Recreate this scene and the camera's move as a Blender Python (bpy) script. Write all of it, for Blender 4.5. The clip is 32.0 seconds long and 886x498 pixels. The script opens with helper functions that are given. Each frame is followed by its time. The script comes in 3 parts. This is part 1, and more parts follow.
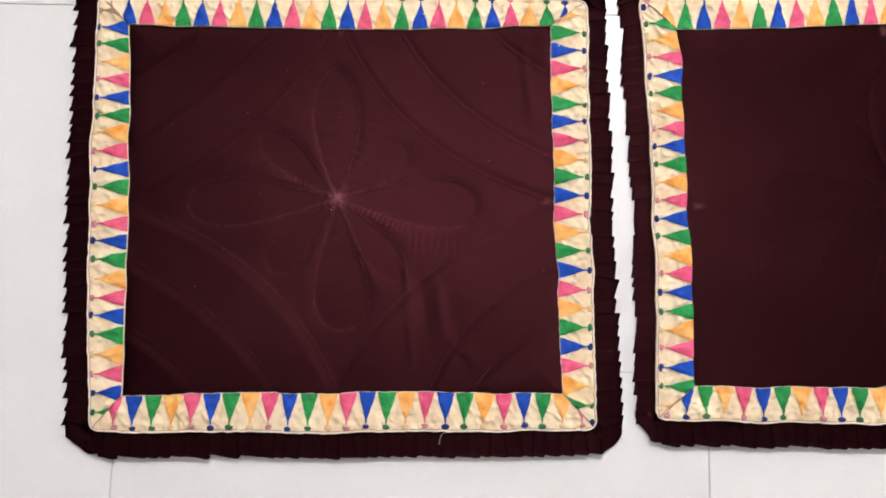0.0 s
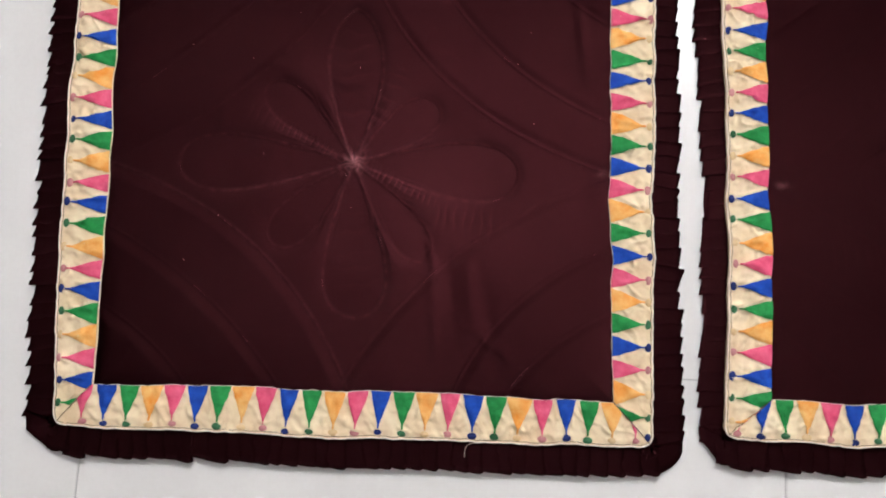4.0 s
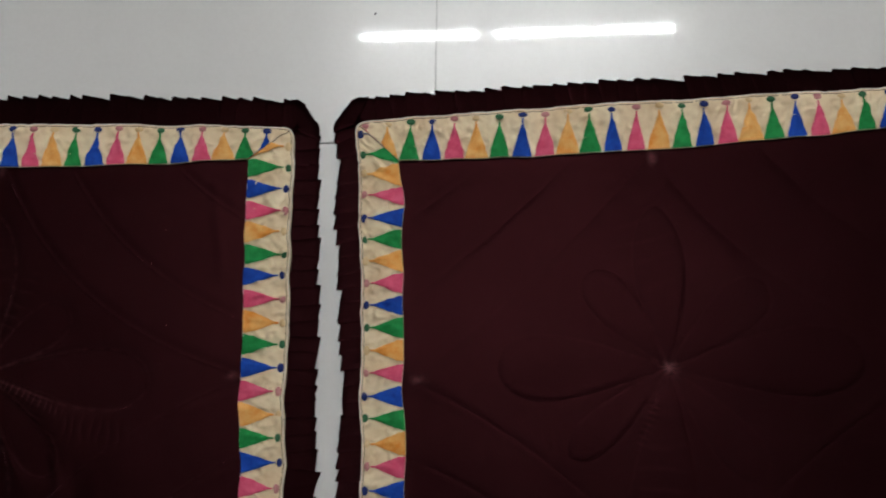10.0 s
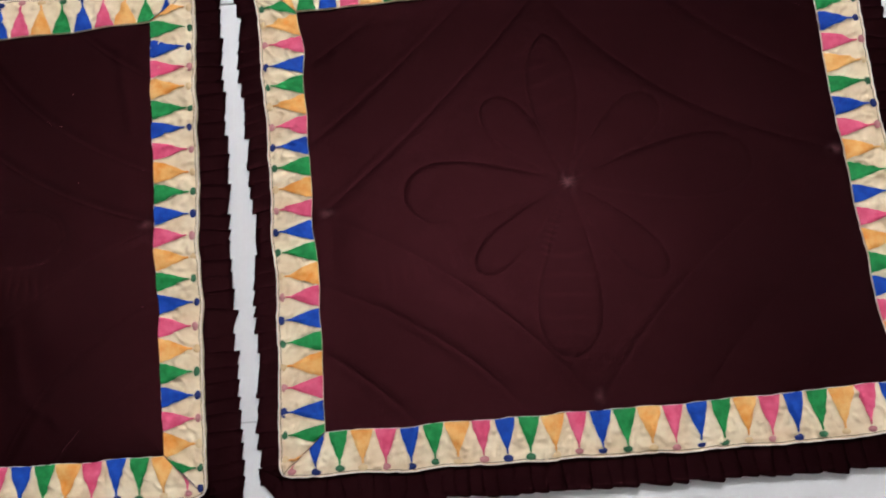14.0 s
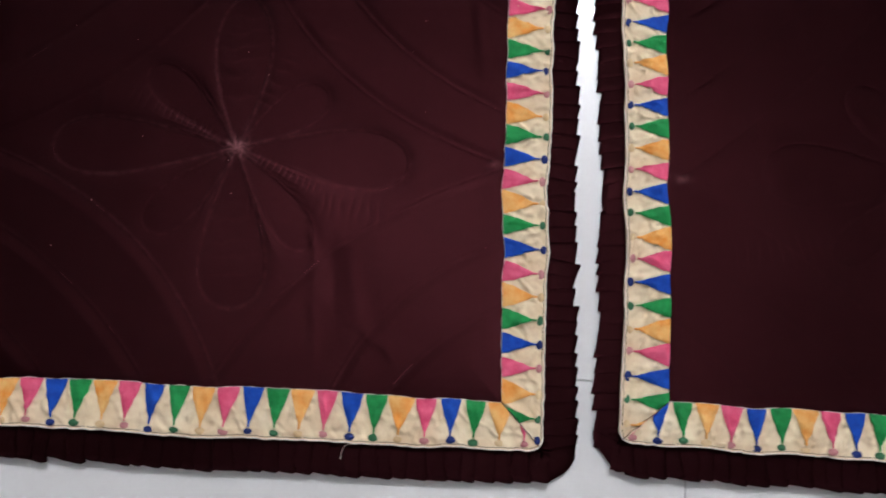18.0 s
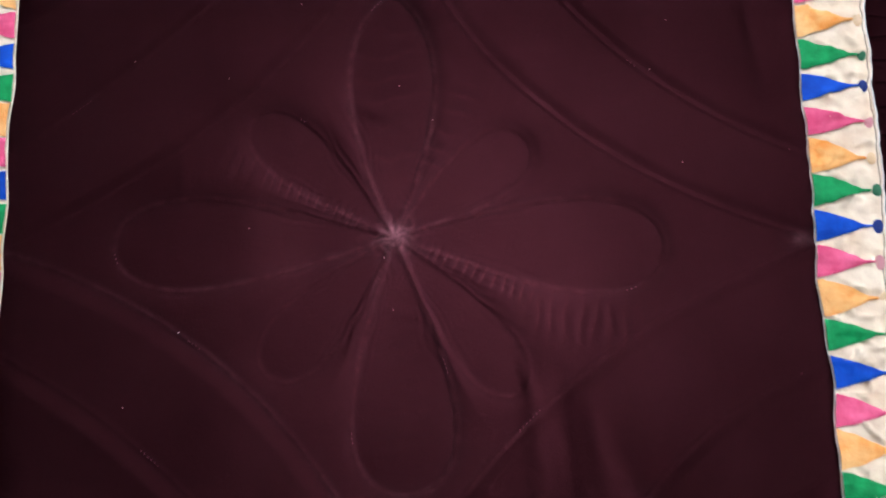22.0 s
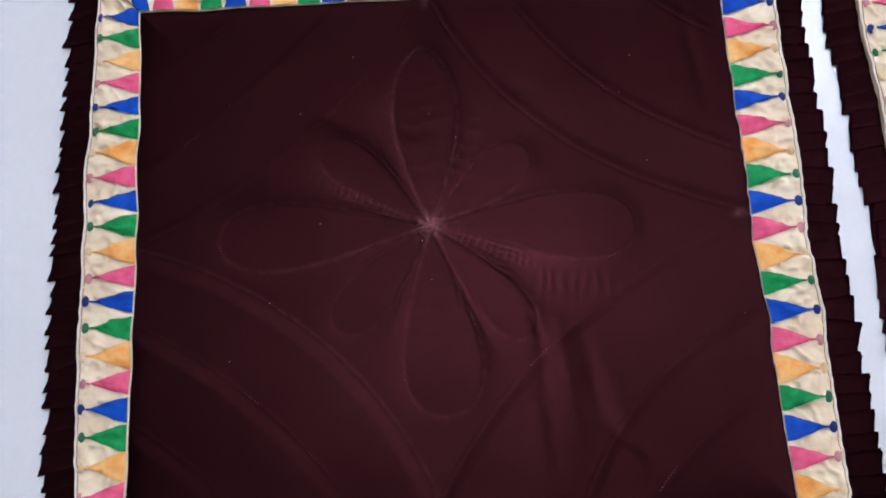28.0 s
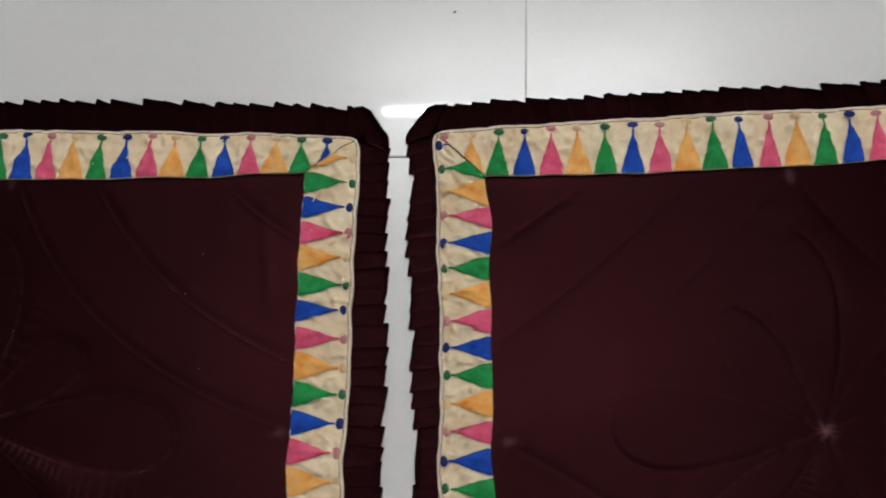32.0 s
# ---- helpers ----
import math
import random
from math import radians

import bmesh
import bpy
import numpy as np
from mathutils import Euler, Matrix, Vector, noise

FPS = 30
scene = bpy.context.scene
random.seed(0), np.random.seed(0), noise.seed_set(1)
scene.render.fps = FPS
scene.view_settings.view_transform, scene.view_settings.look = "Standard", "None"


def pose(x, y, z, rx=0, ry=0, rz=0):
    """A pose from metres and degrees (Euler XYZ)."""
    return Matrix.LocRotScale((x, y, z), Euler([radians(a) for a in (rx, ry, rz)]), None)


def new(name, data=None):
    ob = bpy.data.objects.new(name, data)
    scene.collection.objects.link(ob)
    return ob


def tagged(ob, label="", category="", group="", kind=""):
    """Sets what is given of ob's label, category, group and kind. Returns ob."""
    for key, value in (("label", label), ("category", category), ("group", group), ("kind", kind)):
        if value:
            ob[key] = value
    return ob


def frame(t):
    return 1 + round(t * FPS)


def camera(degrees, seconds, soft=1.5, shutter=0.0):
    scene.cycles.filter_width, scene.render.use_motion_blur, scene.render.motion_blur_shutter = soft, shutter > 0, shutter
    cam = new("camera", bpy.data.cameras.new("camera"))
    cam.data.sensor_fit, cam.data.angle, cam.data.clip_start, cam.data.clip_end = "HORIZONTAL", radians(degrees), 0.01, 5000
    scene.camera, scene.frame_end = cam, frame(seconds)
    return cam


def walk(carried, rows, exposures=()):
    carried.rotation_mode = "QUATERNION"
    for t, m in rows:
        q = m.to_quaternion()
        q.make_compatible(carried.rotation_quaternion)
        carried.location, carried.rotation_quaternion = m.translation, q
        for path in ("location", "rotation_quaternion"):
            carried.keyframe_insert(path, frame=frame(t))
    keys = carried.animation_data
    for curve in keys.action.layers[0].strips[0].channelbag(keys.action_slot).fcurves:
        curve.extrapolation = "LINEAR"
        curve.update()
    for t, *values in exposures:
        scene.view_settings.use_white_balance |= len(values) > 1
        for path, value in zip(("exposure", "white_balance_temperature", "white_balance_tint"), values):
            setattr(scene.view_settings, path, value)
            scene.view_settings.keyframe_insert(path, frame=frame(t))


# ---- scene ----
cam = camera(53.4, 32.0, soft=1.8, shutter=0.4)
PATH = [
    (0, (0.1149, -0.1687, 0.9060, 7.57, 0.13, 1.20)),
    (0.5, (0.1090, -0.1852, 0.9014, 7.75, -0.08, 1.70)),
    (1, (0.0970, -0.2203, 0.9320, 8.06, -0.98, 2.77)),
    (1.5, (0.0958, -0.2128, 0.9256, 8.05, -0.97, 2.98)),
    (2, (0.0993, -0.1895, 0.9113, 7.42, -0.40, 2.76)),
    (2.5, (0.1053, -0.1853, 0.8667, 7.94, -0.34, 2.81)),
    (4.5, (0.1039, -0.1565, 0.7570, 7.72, 2.21, 3.56)),
    (5, (0.0889, -0.1215, 0.7565, 9.03, 3.17, 3.56)),
    (5.5, (0.0836, -0.0997, 0.7509, 10.13, 3.51, 3.56)),
    (6, (0.1059, -0.0722, 0.7383, 9.84, 3.78, 3.62)),
    (6.5, (0.1480, -0.0665, 0.7332, 10.37, 3.79, 3.77)),
    (7, (0.1874, -0.0541, 0.7316, 10.07, 3.53, 3.72)),
    (7.5, (0.2241, -0.0485, 0.7306, 9.98, 3.45, 3.66)),
    (8, (0.2582, -0.0570, 0.7338, 10.82, 3.18, 3.48)),
    (8.5, (0.3122, -0.0570, 0.7316, 11.58, 3.21, 3.09)),
    (9, (0.3507, -0.0460, 0.7385, 11.20, 3.12, 2.33)),
    (9.5, (0.3859, -0.0423, 0.7402, 11.37, 2.80, 1.97)),
    (10, (0.4295, -0.0344, 0.7497, 11.19, 2.73, 0.94)),
    (10.5, (0.4618, -0.0396, 0.7542, 10.99, 1.57, 0.59)),
    (11, (0.4937, -0.0474, 0.7573, 10.60, 1.79, -0.09)),
    (11.5, (0.5199, -0.0622, 0.7625, 10.22, 1.68, -1.03)),
    (12, (0.5168, -0.0928, 0.7555, 10.17, 0.86, -1.90)),
    (12.5, (0.5244, -0.1232, 0.7564, 10.08, 1.46, -2.54)),
    (13, (0.5204, -0.1487, 0.7478, 10.24, 1.89, -3.25)),
    (13.5, (0.5069, -0.1689, 0.7445, 10.43, 1.62, -3.58)),
    (14, (0.4858, -0.1969, 0.7387, 12.20, 2.06, -3.71)),
    (14.5, (0.4486, -0.2232, 0.7434, 12.73, 1.90, -3.62)),
    (15, (0.4010, -0.2304, 0.7282, 12.22, 0.80, -2.42)),
    (15.5, (0.3399, -0.2355, 0.7215, 11.99, -0.18, -0.81)),
    (17.5, (0.2171, -0.2276, 0.7209, 12.09, -0.90, 5.34)),
    (18, (0.1880, -0.2247, 0.7155, 12.14, -0.12, 4.19)),
    (18.5, (0.1500, -0.2294, 0.7095, 12.31, 0.47, 3.62)),
    (19, (0.1053, -0.2176, 0.7078, 11.37, -0.11, 3.14)),
    (19.5, (0.0902, -0.2146, 0.6666, 12.15, 0.91, 3.08)),
    (20, (0.0868, -0.1884, 0.6300, 12.03, 0.85, 2.64)),
    (20.5, (0.0864, -0.1692, 0.5910, 11.02, 0.92, 2.06)),
    (21, (0.0723, -0.1549, 0.5513, 10.93, 1.27, 1.45)),
    (21.5, (0.0478, -0.1293, 0.5208, 10.94, 1.40, 1.37)),
    (22, (0.0445, -0.0969, 0.4778, 11.03, 2.04, 1.05)),
    (22.5, (0.0411, -0.0774, 0.4414, 11.37, 2.38, 1.31)),
    (23, (0.0478, -0.0784, 0.4153, 13.50, 3.28, 1.00)),
    (23.5, (0.0445, -0.0813, 0.3959, 16.58, 3.72, 0.85)),
    (24, (0.0300, -0.1049, 0.3840, 19.26, 2.57, 0.37)),
    (24.5, (0.0107, -0.1218, 0.3745, 19.75, 1.14, 0.78)),
    (25, (0.0145, -0.1374, 0.3763, 19.41, 2.21, 0.92)),
    (25.5, (0.0217, -0.1710, 0.4037, 18.28, 1.92, 1.23)),
    (26, (0.0395, -0.1869, 0.4546, 17.16, 1.79, 1.47)),
    (26.5, (0.0532, -0.1890, 0.5042, 15.90, 2.22, 1.46)),
    (28.5, (0.0508, -0.1741, 0.6250, 15.01, 4.86, -1.19)),
    (29, (0.0637, -0.1333, 0.6267, 14.62, 5.06, 0.06)),
    (29.5, (0.0941, -0.1006, 0.6290, 14.54, 4.19, 1.40)),
    (30, (0.1460, -0.0762, 0.6286, 15.18, 4.07, 1.38)),
    (30.5, (0.1946, -0.0484, 0.6321, 14.25, 3.50, 1.27)),
    (31, (0.2604, -0.0496, 0.6261, 15.73, 3.59, 1.52)),
    (31.5, (0.3185, -0.0450, 0.6170, 16.02, 3.28, 1.59)),
    (32, (0.3592, -0.0504, 0.6132, 17.07, 2.86, 1.84)),
]
EXPOSURES = [
    (0.0, 0.68, 6650, 15),
    (1.0, 0.52, 6600, 12),
    (2.0, 0.50, 6550, 12),
    (5.0, 0.5, 6600, 14),
    (6.0, 0.3, 6500, 11),
    (7.5, 0.2, 6500, 10),
    (8.0, -0.3, 6500, 9),
    (9.0, -0.7, 6550, 8),
    (10.0, -0.58, 6550, 8),
    (11.0, -0.05, 6550, 10),
    (11.5, 0.4, 6550, 13),
    (12.0, 0.5, 6500, 15),
    (13.0, 0.2, 6450, 16),
    (15.0, 0.22, 6200, 11),
    (18.0, 0.12, 6200, 14),
    (21.0, 0.2, 6150, 15),
    (22.0, 0.72, 5450, 17),
    (23.0, 1.45, 4600, 17),
    (24.0, 1.95, 4400, 18),
    (25.0, 1.75, 4000, 24),
    (26.0, 1.45, 4150, 28),
    (26.5, 1.18, 4400, 28),
    (28.5, 0.35, 5900, 13),
    (30.0, 0.35, 6150, 12),
    (31.0, -0.15, 6350, 9),
    (32.0, -0.35, 6500, 9),
]
walk(cam, [(t, pose(*p)) for t, p in PATH], EXPOSURES)

# ---- light ----
# The room is lit by one tube batten on the far wall and by the light that its white walls send back.
world = bpy.data.worlds.new("world")
scene.world = world
world.use_nodes = True
world.node_tree.nodes["Background"].inputs[0].default_value = (0.02, 0.02, 0.022, 1)
world.node_tree.nodes["Background"].inputs[1].default_value = 0.2
TUBE_STRENGTH = 380.0


# ---- materials ----
def material(name, colour=(0.5, 0.5, 0.5), rough=0.6, metal=0.0, spec=0.5):
    m = bpy.data.materials.new(name)
    m.use_nodes = True
    b = m.node_tree.nodes["Principled BSDF"]
    b.inputs["Base Color"].default_value = (*colour, 1)
    b.inputs["Roughness"].default_value = rough
    b.inputs["Metallic"].default_value = metal
    b.inputs["Specular IOR Level"].default_value = spec
    return m, m.node_tree, b


def node(tree, kind, **values):
    n = tree.nodes.new(kind)
    for k, v in values.items():
        if k == "operation":
            n.operation = v
        elif k == "blend_type":
            n.blend_type = v
        elif k == "data_type":
            n.data_type = v
        elif k == "attribute_name":
            n.attribute_name = v
        else:
            n.inputs[k].default_value = v
    return n


def coords(tree, per_object=False):
    """Object coordinates in metres, shifted for every object when per_object is set."""
    tc = tree.nodes.new("ShaderNodeTexCoord")
    if not per_object:
        return tc.outputs["Object"]
    info = tree.nodes.new("ShaderNodeObjectInfo")
    add = tree.nodes.new("ShaderNodeVectorMath")
    add.operation = "ADD"
    mul = tree.nodes.new("ShaderNodeMath")
    mul.operation = "MULTIPLY"
    mul.inputs[1].default_value = 7.0
    tree.links.new(info.outputs["Random"], mul.inputs[0])
    tree.links.new(tc.outputs["Object"], add.inputs[0])
    tree.links.new(mul.outputs[0], add.inputs[1])
    return add.outputs[0]


def noise_of(tree, vec, scale, detail=4.0, rough=0.55):
    n = node(tree, "ShaderNodeTexNoise", Scale=scale, Detail=detail, Roughness=rough)
    tree.links.new(vec, n.inputs["Vector"])
    return n.outputs["Fac"]


def ramp(tree, fac, stops):
    r = tree.nodes.new("ShaderNodeValToRGB")
    while len(r.color_ramp.elements) < len(stops):
        r.color_ramp.elements.new(0.5)
    for e, (p, c) in zip(r.color_ramp.elements, stops):
        e.position, e.color = p, (*c, 1)
    tree.links.new(fac, r.inputs[0])
    return r.outputs[0]


def mix(tree, fac, a, b, blend="MIX"):
    n = tree.nodes.new("ShaderNodeMix")
    n.data_type, n.blend_type = "RGBA", blend
    for sock, v in ((n.inputs[0], fac), (n.inputs[6], a), (n.inputs[7], b)):
        if isinstance(v, (int, float)):
            sock.default_value = v
        elif isinstance(v, tuple):
            sock.default_value = (*v, 1)
        else:
            tree.links.new(v, sock)
    return n.outputs[2]


def bump(tree, bsdf, height, strength, distance, before=None):
    n = node(tree, "ShaderNodeBump", Strength=strength, Distance=distance)
    tree.links.new(height, n.inputs["Height"])
    if before is not None:
        tree.links.new(before, n.inputs["Normal"])
    tree.links.new(n.outputs[0], bsdf.inputs["Normal"])
    return n.outputs[0]


SILK_ROUGH = 0.39
BRUSHED = (-0.22, -0.42)


def velvet_material(name, depth, nap, gloss, gloss_tilt, lit_way, lit_gain, follow=0.12):
    """Velvet: a dark matt ground and a broad silky gloss.
    gloss_tilt: lean of the gloss that keeps its bright spot mid-view; lit_way: the plan direction whose slopes are
    painted brighter; lit_gain: how strongly;
    follow: how much the gloss turns with the slope."""
    m, t, b = material(name, rough=0.9, spec=0.0)
    v = coords(t, True)
    mottled = noise_of(t, v, 22, 5, 0.6)
    fibre = noise_of(t, v, 900, 3, 0.7)
    base = ramp(t, mottled, [(0.3, (0.036, 0.0080, 0.0100)), (0.7, (0.056, 0.0128, 0.0158))])
    base = mix(t, 0.35, base, ramp(t, fibre, [(0.3, (0.022, 0.0050, 0.0062)), (0.75, (0.084, 0.0210, 0.0262))]))
    # pale marks: crushed nap, with painted highlights on pucker flanks and seam rims
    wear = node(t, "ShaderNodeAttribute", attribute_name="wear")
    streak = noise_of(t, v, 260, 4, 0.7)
    worn_and_lit = node(t, "ShaderNodeMath", operation="MULTIPLY")
    t.links.new(wear.outputs["Fac"], worn_and_lit.inputs[0])
    t.links.new(ramp(t, streak, [(0.25, (0.25, 0.25, 0.25)), (0.7, (1, 1, 1))]), worn_and_lit.inputs[1])
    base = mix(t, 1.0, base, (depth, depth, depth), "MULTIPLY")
    t.links.new(mix(t, worn_and_lit.outputs[0], base, (0.40, 0.175, 0.19)), b.inputs["Base Color"])
    # upright pile: slopes that turn from the light catch it on the sides of the fibres, and look pale
    geo = t.nodes.new("ShaderNodeNewGeometry")
    lean = node(t, "ShaderNodeVectorMath", operation="MULTIPLY")
    t.links.new(geo.outputs["Normal"], lean.inputs[0])
    lean.inputs[1].default_value = (-nap, -nap, 1.0)
    brushed = node(t, "ShaderNodeVectorMath", operation="ADD")
    brushed.inputs[1].default_value = (*BRUSHED, 0.0)
    t.links.new(lean.outputs[0], brushed.inputs[0])
    unit = node(t, "ShaderNodeVectorMath", operation="NORMALIZE")
    t.links.new(brushed.outputs[0], unit.inputs[0])
    first = bump(t, b, noise_of(t, v, 55, 4, 0.6), 0.12, 0.004, unit.outputs[0])
    bump(t, b, fibre, 0.5, 0.0006, first)
    # silky gloss, tilted so its bright spot imitates the lens's brighter middle
    gloss_turn = node(t, "ShaderNodeVectorMath", operation="MULTIPLY")
    t.links.new(geo.outputs["Normal"], gloss_turn.inputs[0])
    gloss_turn.inputs[1].default_value = (follow, follow, 1.0)
    gloss_leant = node(t, "ShaderNodeVectorMath", operation="ADD")
    gloss_leant.inputs[1].default_value = (*gloss_tilt, 0.0)
    t.links.new(gloss_turn.outputs[0], gloss_leant.inputs[0])
    level = node(t, "ShaderNodeVectorMath", operation="NORMALIZE")
    t.links.new(gloss_leant.outputs[0], level.inputs[0])
    silk = node(t, "ShaderNodeBsdfAnisotropic", Roughness=SILK_ROUGH)
    silk.inputs["Color"].default_value = (0.86, 0.185, 0.235, 1)
    rough_pile = bump(t, silk, noise_of(t, v, 55, 4, 0.6), 0.05, 0.004, level.outputs[0])
    bump(t, silk, fibre, 0.2, 0.0006, rough_pile)
    # light and shade painted in: more gloss on slopes one way, less the other
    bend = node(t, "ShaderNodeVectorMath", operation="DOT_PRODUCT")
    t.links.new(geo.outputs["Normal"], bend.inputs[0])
    bend.inputs[1].default_value = (*lit_way, 0.0)
    lit_slope = node(t, "ShaderNodeMath", operation="MULTIPLY_ADD")
    t.links.new(bend.outputs["Value"], lit_slope.inputs[0])
    lit_slope.inputs[1].default_value, lit_slope.inputs[2].default_value = lit_gain, 1.0
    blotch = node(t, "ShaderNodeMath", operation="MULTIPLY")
    t.links.new(lit_slope.outputs[0], blotch.inputs[0])
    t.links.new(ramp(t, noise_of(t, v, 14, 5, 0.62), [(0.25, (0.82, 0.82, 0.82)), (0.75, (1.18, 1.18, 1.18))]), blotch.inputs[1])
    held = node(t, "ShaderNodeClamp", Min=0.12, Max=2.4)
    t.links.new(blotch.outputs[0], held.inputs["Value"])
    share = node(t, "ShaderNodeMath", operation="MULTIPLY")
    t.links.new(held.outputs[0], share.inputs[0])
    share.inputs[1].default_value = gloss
    both = t.nodes.new("ShaderNodeMixShader")
    t.links.new(share.outputs[0], both.inputs[0])
    t.links.new(b.outputs[0], both.inputs[1])
    t.links.new(silk.outputs[0], both.inputs[2])
    t.links.new(both.outputs[0], t.nodes["Material Output"].inputs["Surface"])
    return m


def cloth_material(name, dark, light, weave=1300, grain=40):
    """Woven cream lace ground and satin-stitched thread: a colour that drifts, and a fine weave."""
    m, t, b = material(name, rough=0.75, spec=0.25)
    v = coords(t, True)
    c = ramp(t, noise_of(t, v, grain, 5, 0.6), [(0.28, dark), (0.72, light)])
    t.links.new(c, b.inputs["Base Color"])
    first = bump(t, b, noise_of(t, v, 75, 4, 0.55), 0.4, 0.0025)
    bump(t, b, noise_of(t, v, weave, 2, 0.5), 0.5, 0.0004, first)
    return m


def tile_material():
    m, t, b = material("polished_tile", rough=0.27, spec=0.5)
    v = coords(t, True)
    cloud = noise_of(t, v, 3.2, 5, 0.6)
    speck = noise_of(t, v, 240, 3, 0.6)
    c = ramp(t, cloud, [(0.2, (0.785, 0.775, 0.76)), (0.8, (0.815, 0.805, 0.79))])
    c = mix(t, 0.08, c, ramp(t, speck, [(0.35, (0.60, 0.59, 0.57)), (0.6, (0.80, 0.79, 0.78))]))
    t.links.new(c, b.inputs["Base Color"])
    b.inputs["Coat Weight"].default_value = 0.6
    b.inputs["Coat Roughness"].default_value = 0.034
    b.inputs["Coat IOR"].default_value = 1.45
    return m


def plaster_material(name, colour):
    m, t, b = material(name, colour, 0.85, spec=0.2)
    v = coords(t)
    lo, hi = tuple(c * 0.94 for c in colour), tuple(min(1, c * 1.04) for c in colour)
    t.links.new(ramp(t, noise_of(t, v, 2.5, 6, 0.6), [(0.3, lo), (0.7, hi)]), b.inputs["Base Color"])
    bump(t, b, noise_of(t, v, 90, 4, 0.6), 0.2, 0.003)
    return m


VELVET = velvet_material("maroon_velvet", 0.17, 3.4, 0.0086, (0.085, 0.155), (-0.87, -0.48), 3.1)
# the same cloth darkened: the second mat's shade is set into ground and gloss
SHADED_VELVET = velvet_material("maroon_velvet_shaded", 0.09, 1.2, 0.0080, (0.0, 0.165), (0.80, 0.20), 1.4, 0.39)
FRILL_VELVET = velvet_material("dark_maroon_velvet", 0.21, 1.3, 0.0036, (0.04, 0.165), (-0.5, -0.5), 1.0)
CREAM = cloth_material("cream_lace", (0.74, 0.535, 0.325), (0.97, 0.82, 0.585))
BLUE = cloth_material("blue_thread", (0.002, 0.034, 0.28), (0.006, 0.080, 0.48), grain=150)
GREEN = cloth_material("green_thread", (0.005, 0.17, 0.035), (0.018, 0.32, 0.075), grain=150)
PINK = cloth_material("pink_thread", (0.67, 0.052, 0.135), (0.83, 0.150, 0.26), grain=110)
ORANGE = cloth_material("orange_thread", (0.82, 0.26, 0.02), (0.95, 0.60, 0.22), grain=75)
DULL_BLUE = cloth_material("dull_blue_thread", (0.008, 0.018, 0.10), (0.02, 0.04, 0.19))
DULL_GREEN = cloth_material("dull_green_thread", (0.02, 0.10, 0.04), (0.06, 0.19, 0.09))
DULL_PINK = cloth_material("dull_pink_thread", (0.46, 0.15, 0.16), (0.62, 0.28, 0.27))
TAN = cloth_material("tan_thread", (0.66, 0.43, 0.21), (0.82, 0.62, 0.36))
EDGING = cloth_material("cream_cord", (0.80, 0.68, 0.56), (0.92, 0.82, 0.72))
THREAD = cloth_material("mauve_thread", (0.07, 0.024, 0.034), (0.22, 0.11, 0.14), grain=300)
BROWN = cloth_material("faded_brown_thread", (0.30, 0.15, 0.09), (0.50, 0.31, 0.22))
SEAM = cloth_material("brown_thread", (0.10, 0.05, 0.03), (0.26, 0.15, 0.09))
LINT = cloth_material("pale_lint", (0.6, 0.56, 0.52), (0.8, 0.77, 0.72))
TILE = tile_material()
GROUT = plaster_material("grey_grout", (0.53, 0.52, 0.51))
WALL = plaster_material("white_wall_paint", (0.58, 0.57, 0.55))
CEILING = plaster_material("white_ceiling_paint", (0.82, 0.82, 0.80))
BATTEN = material("white_enamel", (0.78, 0.78, 0.77), 0.35)[0]
DARK_PLASTIC = material("grey_plastic", (0.12, 0.12, 0.125), 0.5)[0]
GLOW, _, glow_bsdf = material("lit_tube", (0.9, 0.9, 0.9), 0.4)
glow_bsdf.inputs["Emission Color"].default_value = (0.95, 0.97, 1.0, 1)
glow_bsdf.inputs["Emission Strength"].default_value = TUBE_STRENGTH


# ---- building helpers ----
def mesh_of(name, verts, faces, mat, smooth=True):
    me = bpy.data.meshes.new(name)
    me.from_pydata([tuple(map(float, v)) for v in verts], [], [tuple(map(int, f)) for f in faces])
    me.materials.append(mat)
    if smooth:
        me.polygons.foreach_set("use_smooth", [True] * len(me.polygons))
    me.update()
    return me


def child(name, me, parent, label="", at=None):
    ob = new(name, me)
    ob.parent = parent
    if at is not None:
        ob.matrix_basis = at
    return tagged(ob, label) if label else ob


def box_mesh(name, lo, hi, mat, bevel=0.0):
    bm = bmesh.new()
    bmesh.ops.create_cube(bm, size=1.0)
    for v in bm.verts:
        v.co = Vector([lo[i] + (v.co[i] + 0.5) * (hi[i] - lo[i]) for i in range(3)])
    if bevel:
        bmesh.ops.bevel(bm, geom=bm.edges[:], offset=bevel, segments=2, affect="EDGES")
    me = bpy.data.meshes.new(name)
    bm.to_mesh(me)
    bm.free()
    me.materials.append(mat)
    return me


def grid_faces(nu, nv, start=0):
    return [(start + i * nv + j, start + (i + 1) * nv + j, start + (i + 1) * nv + j + 1, start + i * nv + j + 1)
            for i in range(nu - 1) for j in range(nv - 1)]


